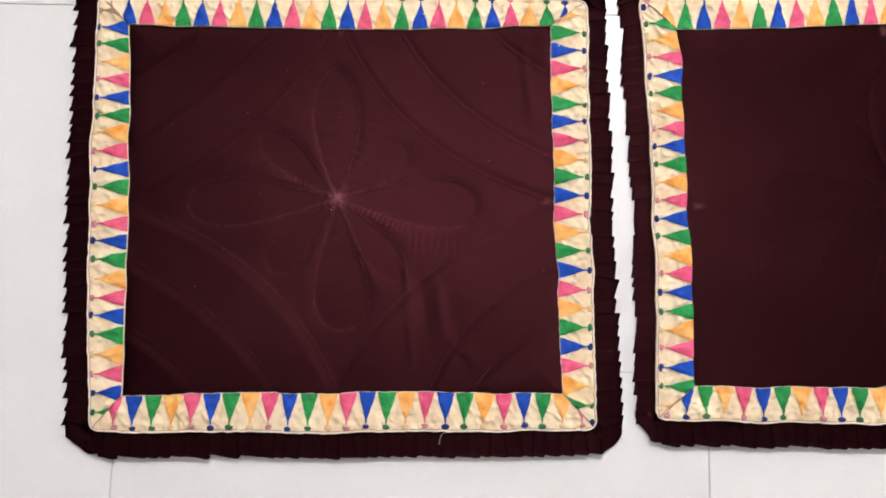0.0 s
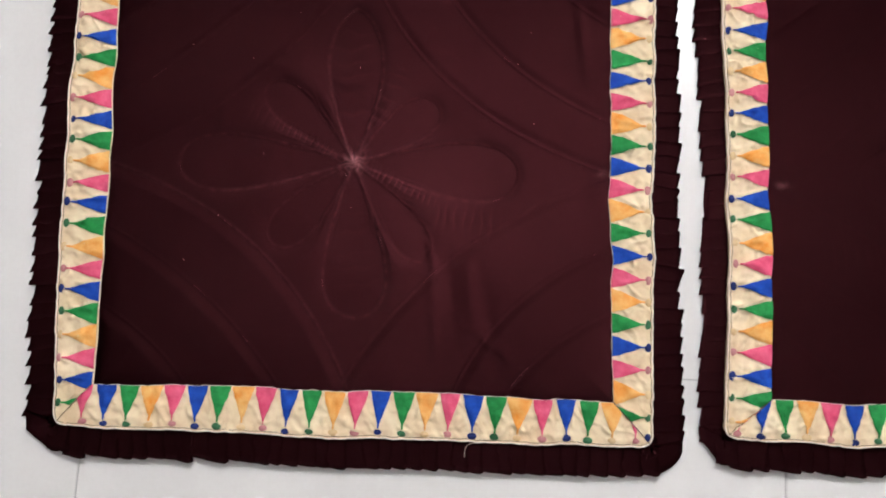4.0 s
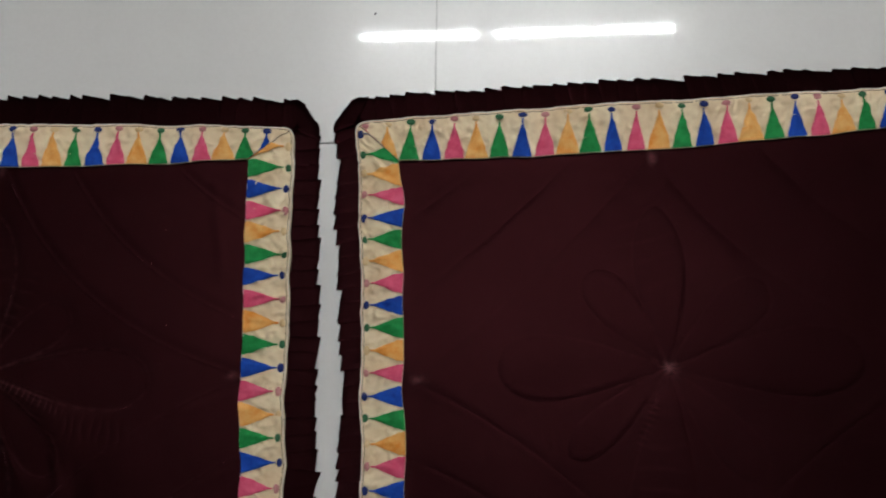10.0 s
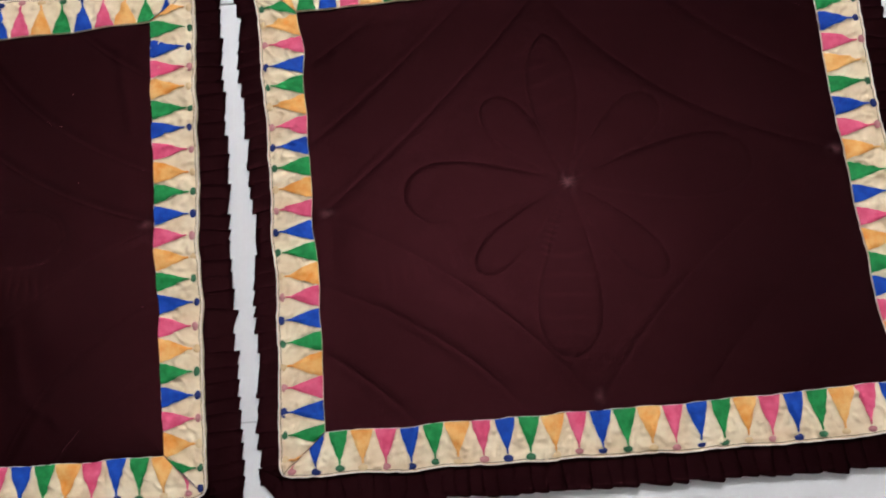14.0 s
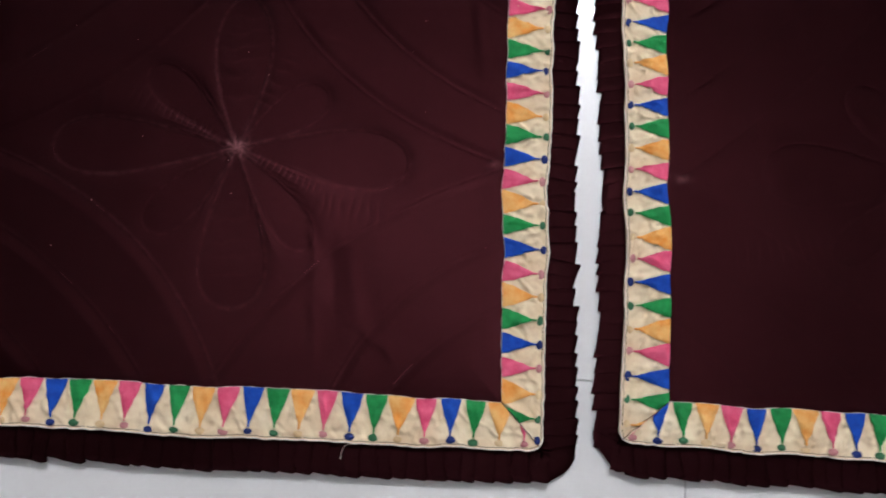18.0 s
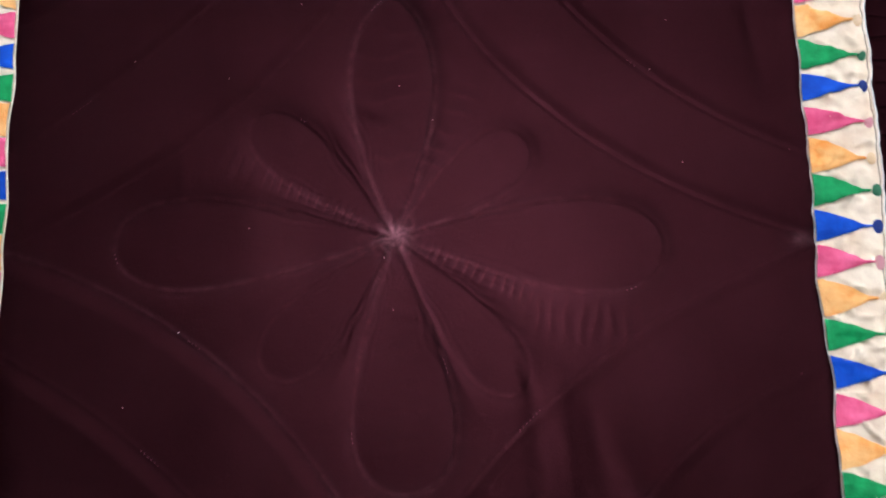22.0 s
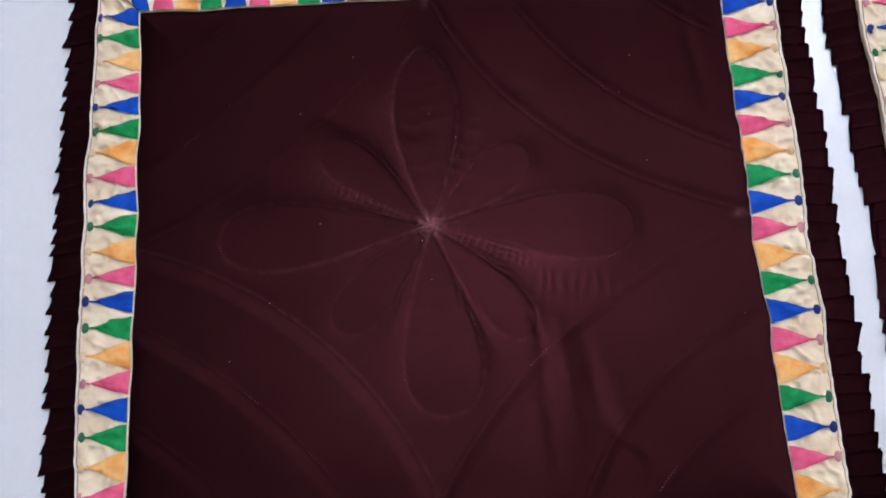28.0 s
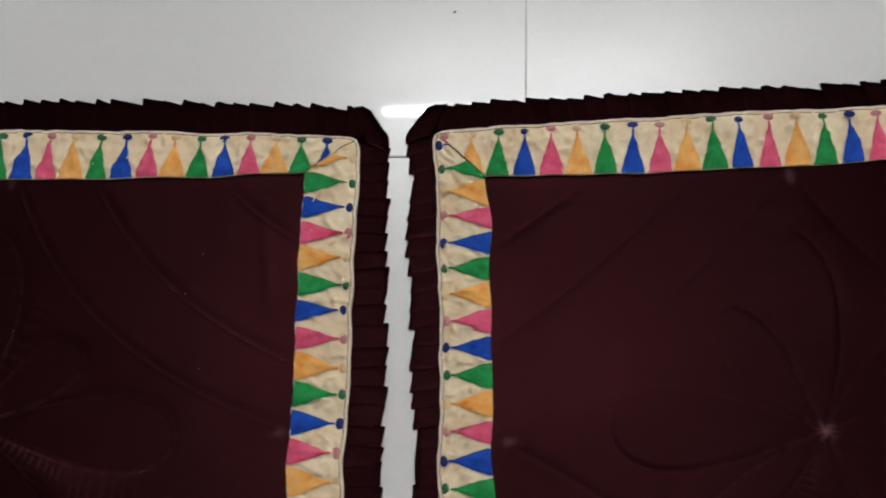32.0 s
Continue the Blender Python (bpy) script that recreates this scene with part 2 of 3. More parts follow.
def tube_mesh(name, points, radius, mat, sides=6):
    """A round cord along a line of points."""
    pts = np.asarray(points, float)
    tang = np.gradient(pts, axis=0)
    tang /= np.linalg.norm(tang, axis=1)[:, None] + 1e-12
    ref = np.array([0, 0, 1.0])
    side = np.cross(tang, ref)
    side /= np.linalg.norm(side, axis=1)[:, None] + 1e-9
    up = np.cross(side, tang)
    verts, n = [], len(pts)
    for k in range(sides):
        a = 2 * math.pi * k / sides
        verts.append(pts + radius * (math.cos(a) * side + math.sin(a) * up))
    verts = np.concatenate(verts)
    faces = [(k * n + i, ((k + 1) % sides) * n + i, ((k + 1) % sides) * n + i + 1, k * n + i + 1)
             for k in range(sides) for i in range(n - 1)]
    faces.append([k * n for k in range(sides)][::-1])
    faces.append([k * n + n - 1 for k in range(sides)])
    me = bpy.data.meshes.new(name)
    me.from_pydata(verts.tolist(), [], faces)
    me.materials.append(mat)
    me.polygons.foreach_set("use_smooth", [True] * len(me.polygons))
    me.update()
    return me


class Ripple:
    """A smooth field of small waves over the plan, about -1 to 1, from seeded sines."""

    def __init__(self, seed, size, count=14):
        r = np.random.RandomState(seed)
        ang, k = r.uniform(0, 2 * math.pi, count), 2 * math.pi / (size * r.uniform(0.55, 1.8, count))
        self.kx, self.ky, self.ph = k * np.cos(ang), k * np.sin(ang), r.uniform(0, 2 * math.pi, count)

    def __call__(self, x, y):
        x, y = np.asarray(x, float), np.asarray(y, float)
        return np.sin(x[..., None] * self.kx + y[..., None] * self.ky + self.ph).sum(-1) / math.sqrt(len(self.kx)) * 0.8


# ---- the room ----
SKEW = math.radians(1.6)
X0, X1, Y0, Y1, ROOM_H = -2.018, 2.182, -2.451, 1.57, 2.75
floor = tagged(new("floor", box_mesh("floor", (X0 - 0.2, Y0 - 0.2, -0.12), (X1 + 0.2, Y1 + 0.2, -0.0022), GROUT)),
               "glossy off-white tiled floor with thin grey joints", "floor", kind="structure")
for name, lo, hi in (("wall_north", (X0 - 0.15, Y1, 0.0), (X1 + 0.15, Y1 + 0.18, ROOM_H)),
                     ("wall_south", (X0 - 0.15, Y0 - 0.15, 0.0), (X1 + 0.15, Y0, ROOM_H)),
                     ("wall_west", (X0 - 0.15, Y0, 0.0), (X0, Y1 + 0.1, ROOM_H)),
                     ("wall_east", (X1, Y0, 0.0), (X1 + 0.15, Y1 + 0.1, ROOM_H))):
    wall = tagged(new(name, box_mesh(name, lo, hi, WALL)), "plain white painted plaster wall", "wall", kind="structure")
    if name == "wall_north":
        # the far wall is slightly out of square with the tiles
        wall.matrix_basis = Matrix.Translation((0.52, Y1, 0)) @ Matrix.Rotation(SKEW, 4, "Z") @ Matrix.Translation((-0.52, -Y1, 0))
tagged(new("ceiling", box_mesh("ceiling", (X0 - 0.15, Y0 - 0.15, ROOM_H), (X1 + 0.15, Y1 + 0.15, ROOM_H + 0.12), CEILING)),
       "plain white painted ceiling", "ceiling", kind="structure")

# The tube batten on the far wall: its lit tube mirrors in the polished floor.
LAMP_Z, LAMP_Y, LAMP_X0, LAMP_X1 = 2.52, 1.485, -0.075, 1.16
lamp = tagged(new("tube_light"), "white wall-mounted batten with a lit fluorescent tube", "tube light")
lamp.matrix_basis = pose((LAMP_X0 + LAMP_X1) / 2, LAMP_Y, LAMP_Z) @ Matrix.Rotation(SKEW, 4, "Z")
half_l = (LAMP_X1 - LAMP_X0) / 2
child("housing", box_mesh("housing", (-half_l - 0.03, 0.025, -0.028), (half_l + 0.03, Y1 - LAMP_Y, 0.028), BATTEN, 0.006), lamp)
for sign in (-1, 1):
    child("tube_holder", box_mesh("tube_holder", (min(sign * half_l, sign * (half_l + 0.03)), -0.016, -0.018),
                                  (max(sign * half_l, sign * (half_l + 0.03)), 0.028, 0.018), BATTEN, 0.004), lamp)
gap_x = 0.416 - (LAMP_X0 + LAMP_X1) / 2
for a, b in ((-half_l, gap_x - 0.034), (gap_x + 0.034, half_l)):
    child("tube", tube_mesh("tube", [(a + (b - a) * i / 4, 0, 0) for i in range(5)], 0.0105, GLOW, 16), lamp)
child("strap", box_mesh("strap", (gap_x - 0.034, -0.0165, -0.0165), (gap_x + 0.034, 0.028, 0.0165), DARK_PLASTIC, 0.003), lamp,
      "dark grey strap across the tube")


# ---- the mats ----
class Side:
    """One side of a mat's border: inner and outer edges between mitred corners, each a line with a slight bow.
    axis 0 runs along x, axis 1 along y; out is the outward sign across."""

    def __init__(self, axis, out, inner, outer, bow_in, bow_out, hump=(0.0, 0.0, 1.0)):
        self.axis, self.out, self.hump = axis, out, hump
        self.wavy = Ripple(int(abs(inner[0][0] * 1000)) + axis * 7 + out, 0.055)
        self.inner, self.outer, self.bow_in, self.bow_out = np.array(inner, float), np.array(outer, float), bow_in, bow_out

    def edge(self, s, ends, bow):
        a = self.axis
        f = (s - ends[0, a]) / (ends[1, a] - ends[0, a])
        g = np.clip(f, 0, 1)
        across = ends[0, 1 - a] + f * (ends[1, 1 - a] - ends[0, 1 - a]) + self.out * bow * 4 * g * (1 - g)
        across = across + 0.0011 * self.wavy(s + 3 * abs(bow), across * 0) * np.minimum(1, 12 * g * (1 - g))
        return across

    def limits(self, v):
        a = self.axis
        lo = self.inner[0, a] + v * (self.outer[0, a] - self.inner[0, a])
        hi = self.inner[1, a] + v * (self.outer[1, a] - self.inner[1, a])
        return np.minimum(lo, hi), np.maximum(lo, hi)

    def at(self, s, v, rounded=1.0):
        """The place of s along the side and v across it (0 inner edge, 1 outer edge)."""
        s, v = np.broadcast_arrays(np.asarray(s, float), np.asarray(v, float))
        # the outer corners are rounded off
        ends = np.sort(self.outer[:, self.axis])
        cut = 0.0024 * rounded * np.clip(v, 0, 1) ** 2
        low, high = np.clip(1 - (s - ends[0]) / 0.011, 0, 1) ** 2, np.clip(1 - (ends[1] - s) / 0.011, 0, 1) ** 2
        bulge = self.out * self.hump[1] * np.exp(-((s - self.hump[0]) / self.hump[2]) ** 2)
        c = (self.edge(s, self.inner, self.bow_in) - bulge) * (1 - v) + self.edge(s, self.outer, self.bow_out) * v - self.out * cut * (low + high)
        s = s + cut * (low - high)
        return np.stack([s, c] if self.axis == 0 else [c, s], -1)


# For each mat: its petals (angle, length, half width, bluntness of the tip) and its seams (end at the side, end at the top or bottom, bow)
PETALS_A = ((-2, 0.145, 0.026, 3.0), (92.5, 0.140, 0.024, 1.9), (183, 0.153, 0.0255, 3.2), (-85.5, 0.136, 0.0275, 3.4),
            (38, 0.090, 0.018, 3.0), (140.5, 0.104, 0.017, 3.0), (229, 0.100, 0.018, 3.0), (-50, 0.107, 0.0165, 3.0))
SEAMS_A = (((0.224, 0.002), (-0.002, 0.188), 0.036), ((0.224, 0.047), (0.056, 0.190), 0.021), ((0.222, 0.135), (0.150, 0.190), 0.004),
           ((-0.216, -0.011), (-0.006, 0.186), 0.024), ((-0.220, 0.042), (-0.062, 0.186), 0.006), ((-0.222, 0.118), (-0.140, 0.186), 0.003),
           ((-0.215, -0.011), (0.008, -0.196), 0.034), ((-0.214, -0.066), (-0.050, -0.198), 0.014), ((-0.212, -0.135), (-0.130, -0.200), 0.005),
           ((0.226, -0.001), (0.002, -0.194), 0.029), ((0.230, -0.062), (0.098, -0.194), 0.020), ((0.232, -0.116), (0.142, -0.193), 0.008))
PETALS_B = ((3.5, 0.158, 0.029, 3.0), (94, 0.138, 0.022, 1.9), (181, 0.141, 0.0275, 3.2), (-94, 0.150, 0.027, 3.0),
            (41, 0.108, 0.020, 3.0), (130, 0.102, 0.019, 3.0), (222, 0.110, 0.016, 3.0), (-50, 0.114, 0.018, 3.0))
SEAMS_B = (((0.234, 0.012), (-0.009, 0.184), 0.030), ((0.232, 0.075), (0.075, 0.200), 0.012), ((0.230, 0.140), (0.150, 0.206), 0.004),
           ((-0.213, -0.014), (-0.009, 0.184), 0.008), ((-0.218, 0.052), (-0.066, 0.190), 0.004), ((-0.218, 0.125), (-0.140, 0.184), 0.001),
           ((-0.213, -0.014), (0.009, -0.190), 0.020), ((-0.216, -0.076), (-0.050, -0.190), 0.014), ((-0.214, -0.132), (-0.142, -0.192), 0.003),
           ((0.236, 0.010), (0.009, -0.190), 0.022), ((0.238, -0.055), (0.092, -0.188), 0.010), ((0.240, -0.125), (0.165, -0.187), 0.003))
# Puckers: angle, offset, start, end, half width, step, height.  Folds: from, to, height, half width.
PUCKERS_A = ((-23.5, 0.000, 0.014, 0.084, 0.0040, 0.0052, 0.00062), (156, 0.000, 0.014, 0.082, 0.0040, 0.0052, 0.00058), (-6, -0.034, 0.070, 0.140, 0.010, 0.0085, 0.00050),
             (155, 0.000, 0.072, 0.112, 0.008, 0.0085, 0.00050), (92.5, 0.0, 0.03, 0.125, 0.016, 0.0145, 0.00036), (-85.5, 0.0, 0.03, 0.12, 0.018, 0.0150, 0.00024),
             (66, 0.0, 0.030, 0.10, 0.007, 0.0105, 0.00052))
PUCKERS_B = ((-112, 0.000, 0.020, 0.075, 0.0036, 0.0050, 0.00045), (190, 0.045, 0.090, 0.185, 0.011, 0.0085, 0.00016), (-96, 0.0, 0.03, 0.14, 0.018, 0.0190, 0.00024),
             (100, 0.0, 0.05, 0.16, 0.020, 0.0210, 0.00012))
FOLDS_A = (((0.074, -0.090), (0.082, -0.172), -0.0014, 0.0050), ((0.087, -0.072), (0.097, -0.150), 0.0013, 0.006), ((0.104, -0.080), (0.112, -0.135), -0.0015, 0.006),
           ((0.190, 0.165), (0.202, 0.085), -0.0012, 0.005), ((0.112, -0.140), (0.150, -0.165), -0.0015, 0.006), ((0.055, 0.105), (0.085, 0.100), -0.0005, 0.004),
           ((-0.12, 0.05), (-0.118, 0.02), -0.0006, 0.004), ((0.068, -0.060), (0.078, -0.095), -0.0014, 0.004), ((0.120, -0.105), (0.135, -0.185), 0.0011, 0.008),
           ((-0.030, 0.075), (0.020, 0.062), -0.0006, 0.005), ((-0.090, 0.088), (-0.068, 0.084), -0.0006, 0.005))
FOLDS_B = (((-0.165, 0.160), (-0.115, 0.163), -0.0012, 0.005), ((-0.045, 0.110), (-0.005, 0.118), -0.0006, 0.005), ((-0.150, 0.020), (-0.152, 0.045), -0.0006, 0.004),
           ((-0.205, -0.030), (-0.203, -0.070), -0.0008, 0.004), ((0.005, 0.160), (0.030, 0.130), -0.0006, 0.006), ((-0.030, -0.090), (0.050, -0.105), -0.0006, 0.006))


def petal_width(s, half, tip):
    """Half the width of a teardrop petal at s of its length."""
    def shape(t):
        return t ** 0.95 * (1 - t ** tip) ** (0.5 if tip > 2 else 0.7)
    return half * shape(np.clip(s, 0, 1)) / shape(np.linspace(0, 1, 200)).max()


def petal(angle, length, half, tip, n=150):
    """The two stitched sides of a petal, from the middle of the flower to its tip."""
    s = np.sin(np.linspace(0, math.pi / 2, n))
    w = petal_width(s, half, tip)
    a = math.radians(angle)
    e, f = np.array([math.cos(a), math.sin(a)]), np.array([-math.sin(a), math.cos(a)])
    return [np.outer(s * length, e) + np.outer(w, f), np.outer(s * length, e) - np.outer(w, f)]


def in_petals(px, py, petals):
    inside = np.zeros(len(px), bool)
    for angle, length, half, tip in petals:
        a = math.radians(angle)
        u, v = px * math.cos(a) + py * math.sin(a), -px * math.sin(a) + py * math.cos(a)
        inside |= (u > 0) & (u < length) & (np.abs(v) < petal_width(u / length, half, tip))
    return inside


def arc(p, q, bow, n=70):
    """A seam from p to q that bends towards the middle of the mat."""
    p, q = np.array(p, float), np.array(q, float)
    s = np.linspace(0, 1, n)[:, None]
    mid = (p + q) / 2
    inwards = -mid / np.linalg.norm(mid)
    return p + (q - p) * s + inwards * bow * 4 * s * (1 - s)


def to_line(px, py, line, reach=0.07):
    """Offset from the nearest place on a line of points to every point; far ones are set to a large offset."""
    ox, oy = np.full(len(px), 1.0), np.full(len(px), 1.0)
    lo, hi = line.min(0) - reach, line.max(0) + reach
    near = np.nonzero((px > lo[0]) & (px < hi[0]) & (py > lo[1]) & (py < hi[1]))[0]
    for i in range(0, len(near), 6000):
        n = near[i:i + 6000]
        x, y = px[n], py[n]
        k = ((x[:, None] - line[None, :, 0]) ** 2 + (y[:, None] - line[None, :, 1]) ** 2).argmin(1)
        best = None
        for a, b in ((line[np.maximum(k - 1, 0)], line[k]), (line[k], line[np.minimum(k + 1, len(line) - 1)])):
            e = b - a
            t = np.clip(((x - a[:, 0]) * e[:, 0] + (y - a[:, 1]) * e[:, 1]) / ((e ** 2).sum(1) + 1e-15), 0, 1)
            u, v = x - a[:, 0] - t * e[:, 0], y - a[:, 1] - t * e[:, 1]
            best = (u, v) if best is None else (np.where(np.hypot(u, v) < np.hypot(*best), u, best[0]), np.where(np.hypot(u, v) < np.hypot(*best), v, best[1]))
        ox[n], oy[n] = best
    return ox, oy


class Quilt:
    """The quilted seams of one mat: a flower of eight petals, a diamond round it and lines across the corners, with puckers and folds.
    grooved: seams pressed in on both sides; otherwise the cloth inside a seam stands higher and rolls down over it."""

    def __init__(self, petals, seams, puckers, folds, smudges, grooved):
        self.petals, self.puckers, self.folds, self.smudges, self.grooved = petals, puckers, folds, smudges, grooved
        self.petal_lines = [line for given in petals for line in petal(*given, n=64)]
        self.seam_lines = [arc(*given) for given in seams]

    def relief(self, px, py, edge, seed):
        """Height of the padded velvet, the distances to the nearest seam and to the middle, and the highlights painted
        on the puckers.
        """
        dp = np.full(len(px), 1.0)
        for line in self.petal_lines:
            dp = np.minimum(dp, np.hypot(*to_line(px, py, line, 0.04)))
        r = np.hypot(px, py)
        inside = in_petals(px, py, self.petals)
        d = dp.copy()
        calm = np.clip(r / 0.060, 0, 1)
        # every step stands a little over the next one out: petals over the diamond, the diamond over the corners
        step = 0.95 * np.where(inside, 1 - 0.10 * np.exp(-dp / 0.003), 0.90 * np.exp(-dp / 0.0052)) * calm
        groove = np.exp(-(dp / 0.0030) ** 2) * calm
        for line in self.seam_lines:
            ox, oy = to_line(px, py, line, 1.0)
            dist, mid = np.hypot(ox, oy), line[len(line) // 2]
            outside = ox * mid[0] + oy * mid[1] > 0
            wide = mid[0] < 0 and mid[1] < 0 and not self.grooved
            step += (1.25 if wide else (0.55 if self.grooved else 0.36) if mid[0] > 0 < mid[1] else 0.8) * (np.where(outside, 0.5 + 0.5 * np.cos(np.clip(dist / (0.013 if wide else 0.0095), 0, 1) * math.pi), 1.0) - 1)
            groove = np.maximum(groove, np.exp(-(dist / 0.0042) ** 2))
            d = np.minimum(d, dist)
        z = 0.0124 + (0.0013 * step - 0.0007 * groove if self.grooved else 0.0017 * step)
        z -= 0.0003 * np.exp(-(d / 0.0012) ** 2)
        z += 0.0005 * Ripple(seed, 0.09)(px, py) * np.clip(edge / 0.03, 0, 1)
        fine = Ripple(seed + 1, 0.03)(px, py)
        ang = np.arctan2(py, px)
        z += 0.00015 * np.exp(-(d / 0.006) ** 2) * np.sin(ang * 95 + 2.5 * fine) * np.exp(-((r - 0.045) / 0.03) ** 2)
        crest_light = np.zeros(len(px))
        # cloth gathered in short puckers along some petals, and slack across others
        for turn, off, start, end, wide, step, amp in self.puckers:
            a = math.radians(turn)
            u, w = px * math.cos(a) + py * math.sin(a), -px * math.sin(a) + py * math.cos(a) - off
            m = np.exp(-(w / wide) ** 2) * np.clip((u - start) / 0.012, 0, 1) * np.clip((end - u) / 0.012, 0, 1)
            wave = 2 * math.pi * u / step + 1.1 * fine + 25 * w + 1.2 * np.sin(60 * u)
            z += 0.27 * amp * m * np.sin(wave)
            # a highlight painted pale along one flank of each pucker
            crest_light += (180 if step < 0.006 else 70) * amp * m * np.clip(np.sin(wave + 0.6), 0, 1) ** 4
        # long loose folds
        for (ax, ay), (bx, by), amp, wide in self.folds:
            t = np.clip(((px - ax) * (bx - ax) + (py - ay) * (by - ay)) / ((bx - ax) ** 2 + (by - ay) ** 2), 0, 1)
            dd = np.hypot(px - ax - t * (bx - ax), py - ay - t * (by - ay) + 0.002 * fine)
            z += 0.55 * amp * np.exp(-(dd / wide) ** 2) * np.sin(math.pi * np.clip(0.15 + 0.75 * t, 0, 1))
        hem = np.exp(-edge / 0.010)
        z = z * (1 - hem) + 0.0122 * hem - 0.0010 * np.exp(-(r / 0.006) ** 2) - 0.0006 * np.exp(-edge / 0.002)
        return z, d, r, crest_light


def velvet_panel(sides, centre, seed, quilt, cloth):
    """The padded velvet field inside the border, with a skirt down to the floor."""
    nu, nv = 431, 371
    top, left, bottom, right = sides
    f, g = np.meshgrid(np.linspace(0, 1, nu), np.linspace(0, 1, nv), indexing="ij")

    def inside(side, w):
        lo, hi = side.limits(np.array(0.0))
        return side.at(lo + w * (hi - lo), -0.0)

    bot, tp = inside(bottom, f[:, 0]), inside(top, f[:, 0])
    lf, rt = inside(left, g[0]), inside(right, g[0])
    q = bot[:, None] * (1 - g[..., None]) + tp[:, None] * g[..., None] + lf[None] * (1 - f[..., None]) + rt[None] * f[..., None]
    corners = (bot[0] * ((1 - f) * (1 - g))[..., None] + bot[-1] * (f * (1 - g))[..., None]
               + tp[0] * ((1 - f) * g)[..., None] + tp[-1] * (f * g)[..., None])
    q = q - corners - centre
    # a little tuck under the lace
    q = q * 1.012
    px, py = q[..., 0].ravel(), q[..., 1].ravel()
    edge = (np.minimum(np.minimum(f, 1 - f) * 0.448, np.minimum(g, 1 - g) * 0.384)).ravel()
    z, d, r, crest_light = quilt.relief(px, py, edge, seed)
    verts = np.stack([px, py, z], 1)
    faces = grid_faces(nu, nv)
    ring = [i * nv for i in range(nu)] + [(nu - 1) * nv + j for j in range(1, nv)] + [i * nv + nv - 1 for i in range(nu - 2, -1, -1)] + list(range(nv - 2, 0, -1))
    low = verts[ring].copy()
    low[:, 2] = 0.001
    n0 = len(verts)
    verts = np.concatenate([verts, low])
    k = len(ring)
    faces += [(ring[i], n0 + i, n0 + (i + 1) % k, ring[(i + 1) % k]) for i in range(k)]
    faces.append(list(range(n0, n0 + k)))
    me = bpy.data.meshes.new("velvet_panel")
    me.from_pydata(verts.tolist(), [], faces)
    me.materials.append(cloth)
    me.polygons.foreach_set("use_smooth", [True] * len(me.polygons))
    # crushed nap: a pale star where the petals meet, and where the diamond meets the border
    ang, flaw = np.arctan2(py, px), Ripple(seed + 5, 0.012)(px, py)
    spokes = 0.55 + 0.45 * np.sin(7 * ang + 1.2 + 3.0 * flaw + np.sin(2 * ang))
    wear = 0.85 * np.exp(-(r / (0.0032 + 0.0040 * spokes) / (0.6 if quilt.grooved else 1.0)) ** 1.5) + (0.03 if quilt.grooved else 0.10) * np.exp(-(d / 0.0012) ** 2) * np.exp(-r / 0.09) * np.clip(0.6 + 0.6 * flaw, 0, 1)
    wear += crest_light
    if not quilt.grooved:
        # pale nap along the large petals, most on the upright ones; lit rims are painted on the west petal and the
        # diamond's wide side
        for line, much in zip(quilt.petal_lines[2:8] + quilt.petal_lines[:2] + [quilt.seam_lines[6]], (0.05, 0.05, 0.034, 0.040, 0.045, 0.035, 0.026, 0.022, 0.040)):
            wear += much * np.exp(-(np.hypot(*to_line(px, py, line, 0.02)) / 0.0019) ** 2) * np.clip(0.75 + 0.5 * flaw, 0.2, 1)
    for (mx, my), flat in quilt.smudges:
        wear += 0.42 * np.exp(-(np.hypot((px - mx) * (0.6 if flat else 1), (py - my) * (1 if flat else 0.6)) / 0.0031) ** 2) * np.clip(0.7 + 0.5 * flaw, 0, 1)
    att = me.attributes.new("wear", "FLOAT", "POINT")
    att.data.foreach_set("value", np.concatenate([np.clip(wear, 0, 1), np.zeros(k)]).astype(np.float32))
    me.update()
    return me


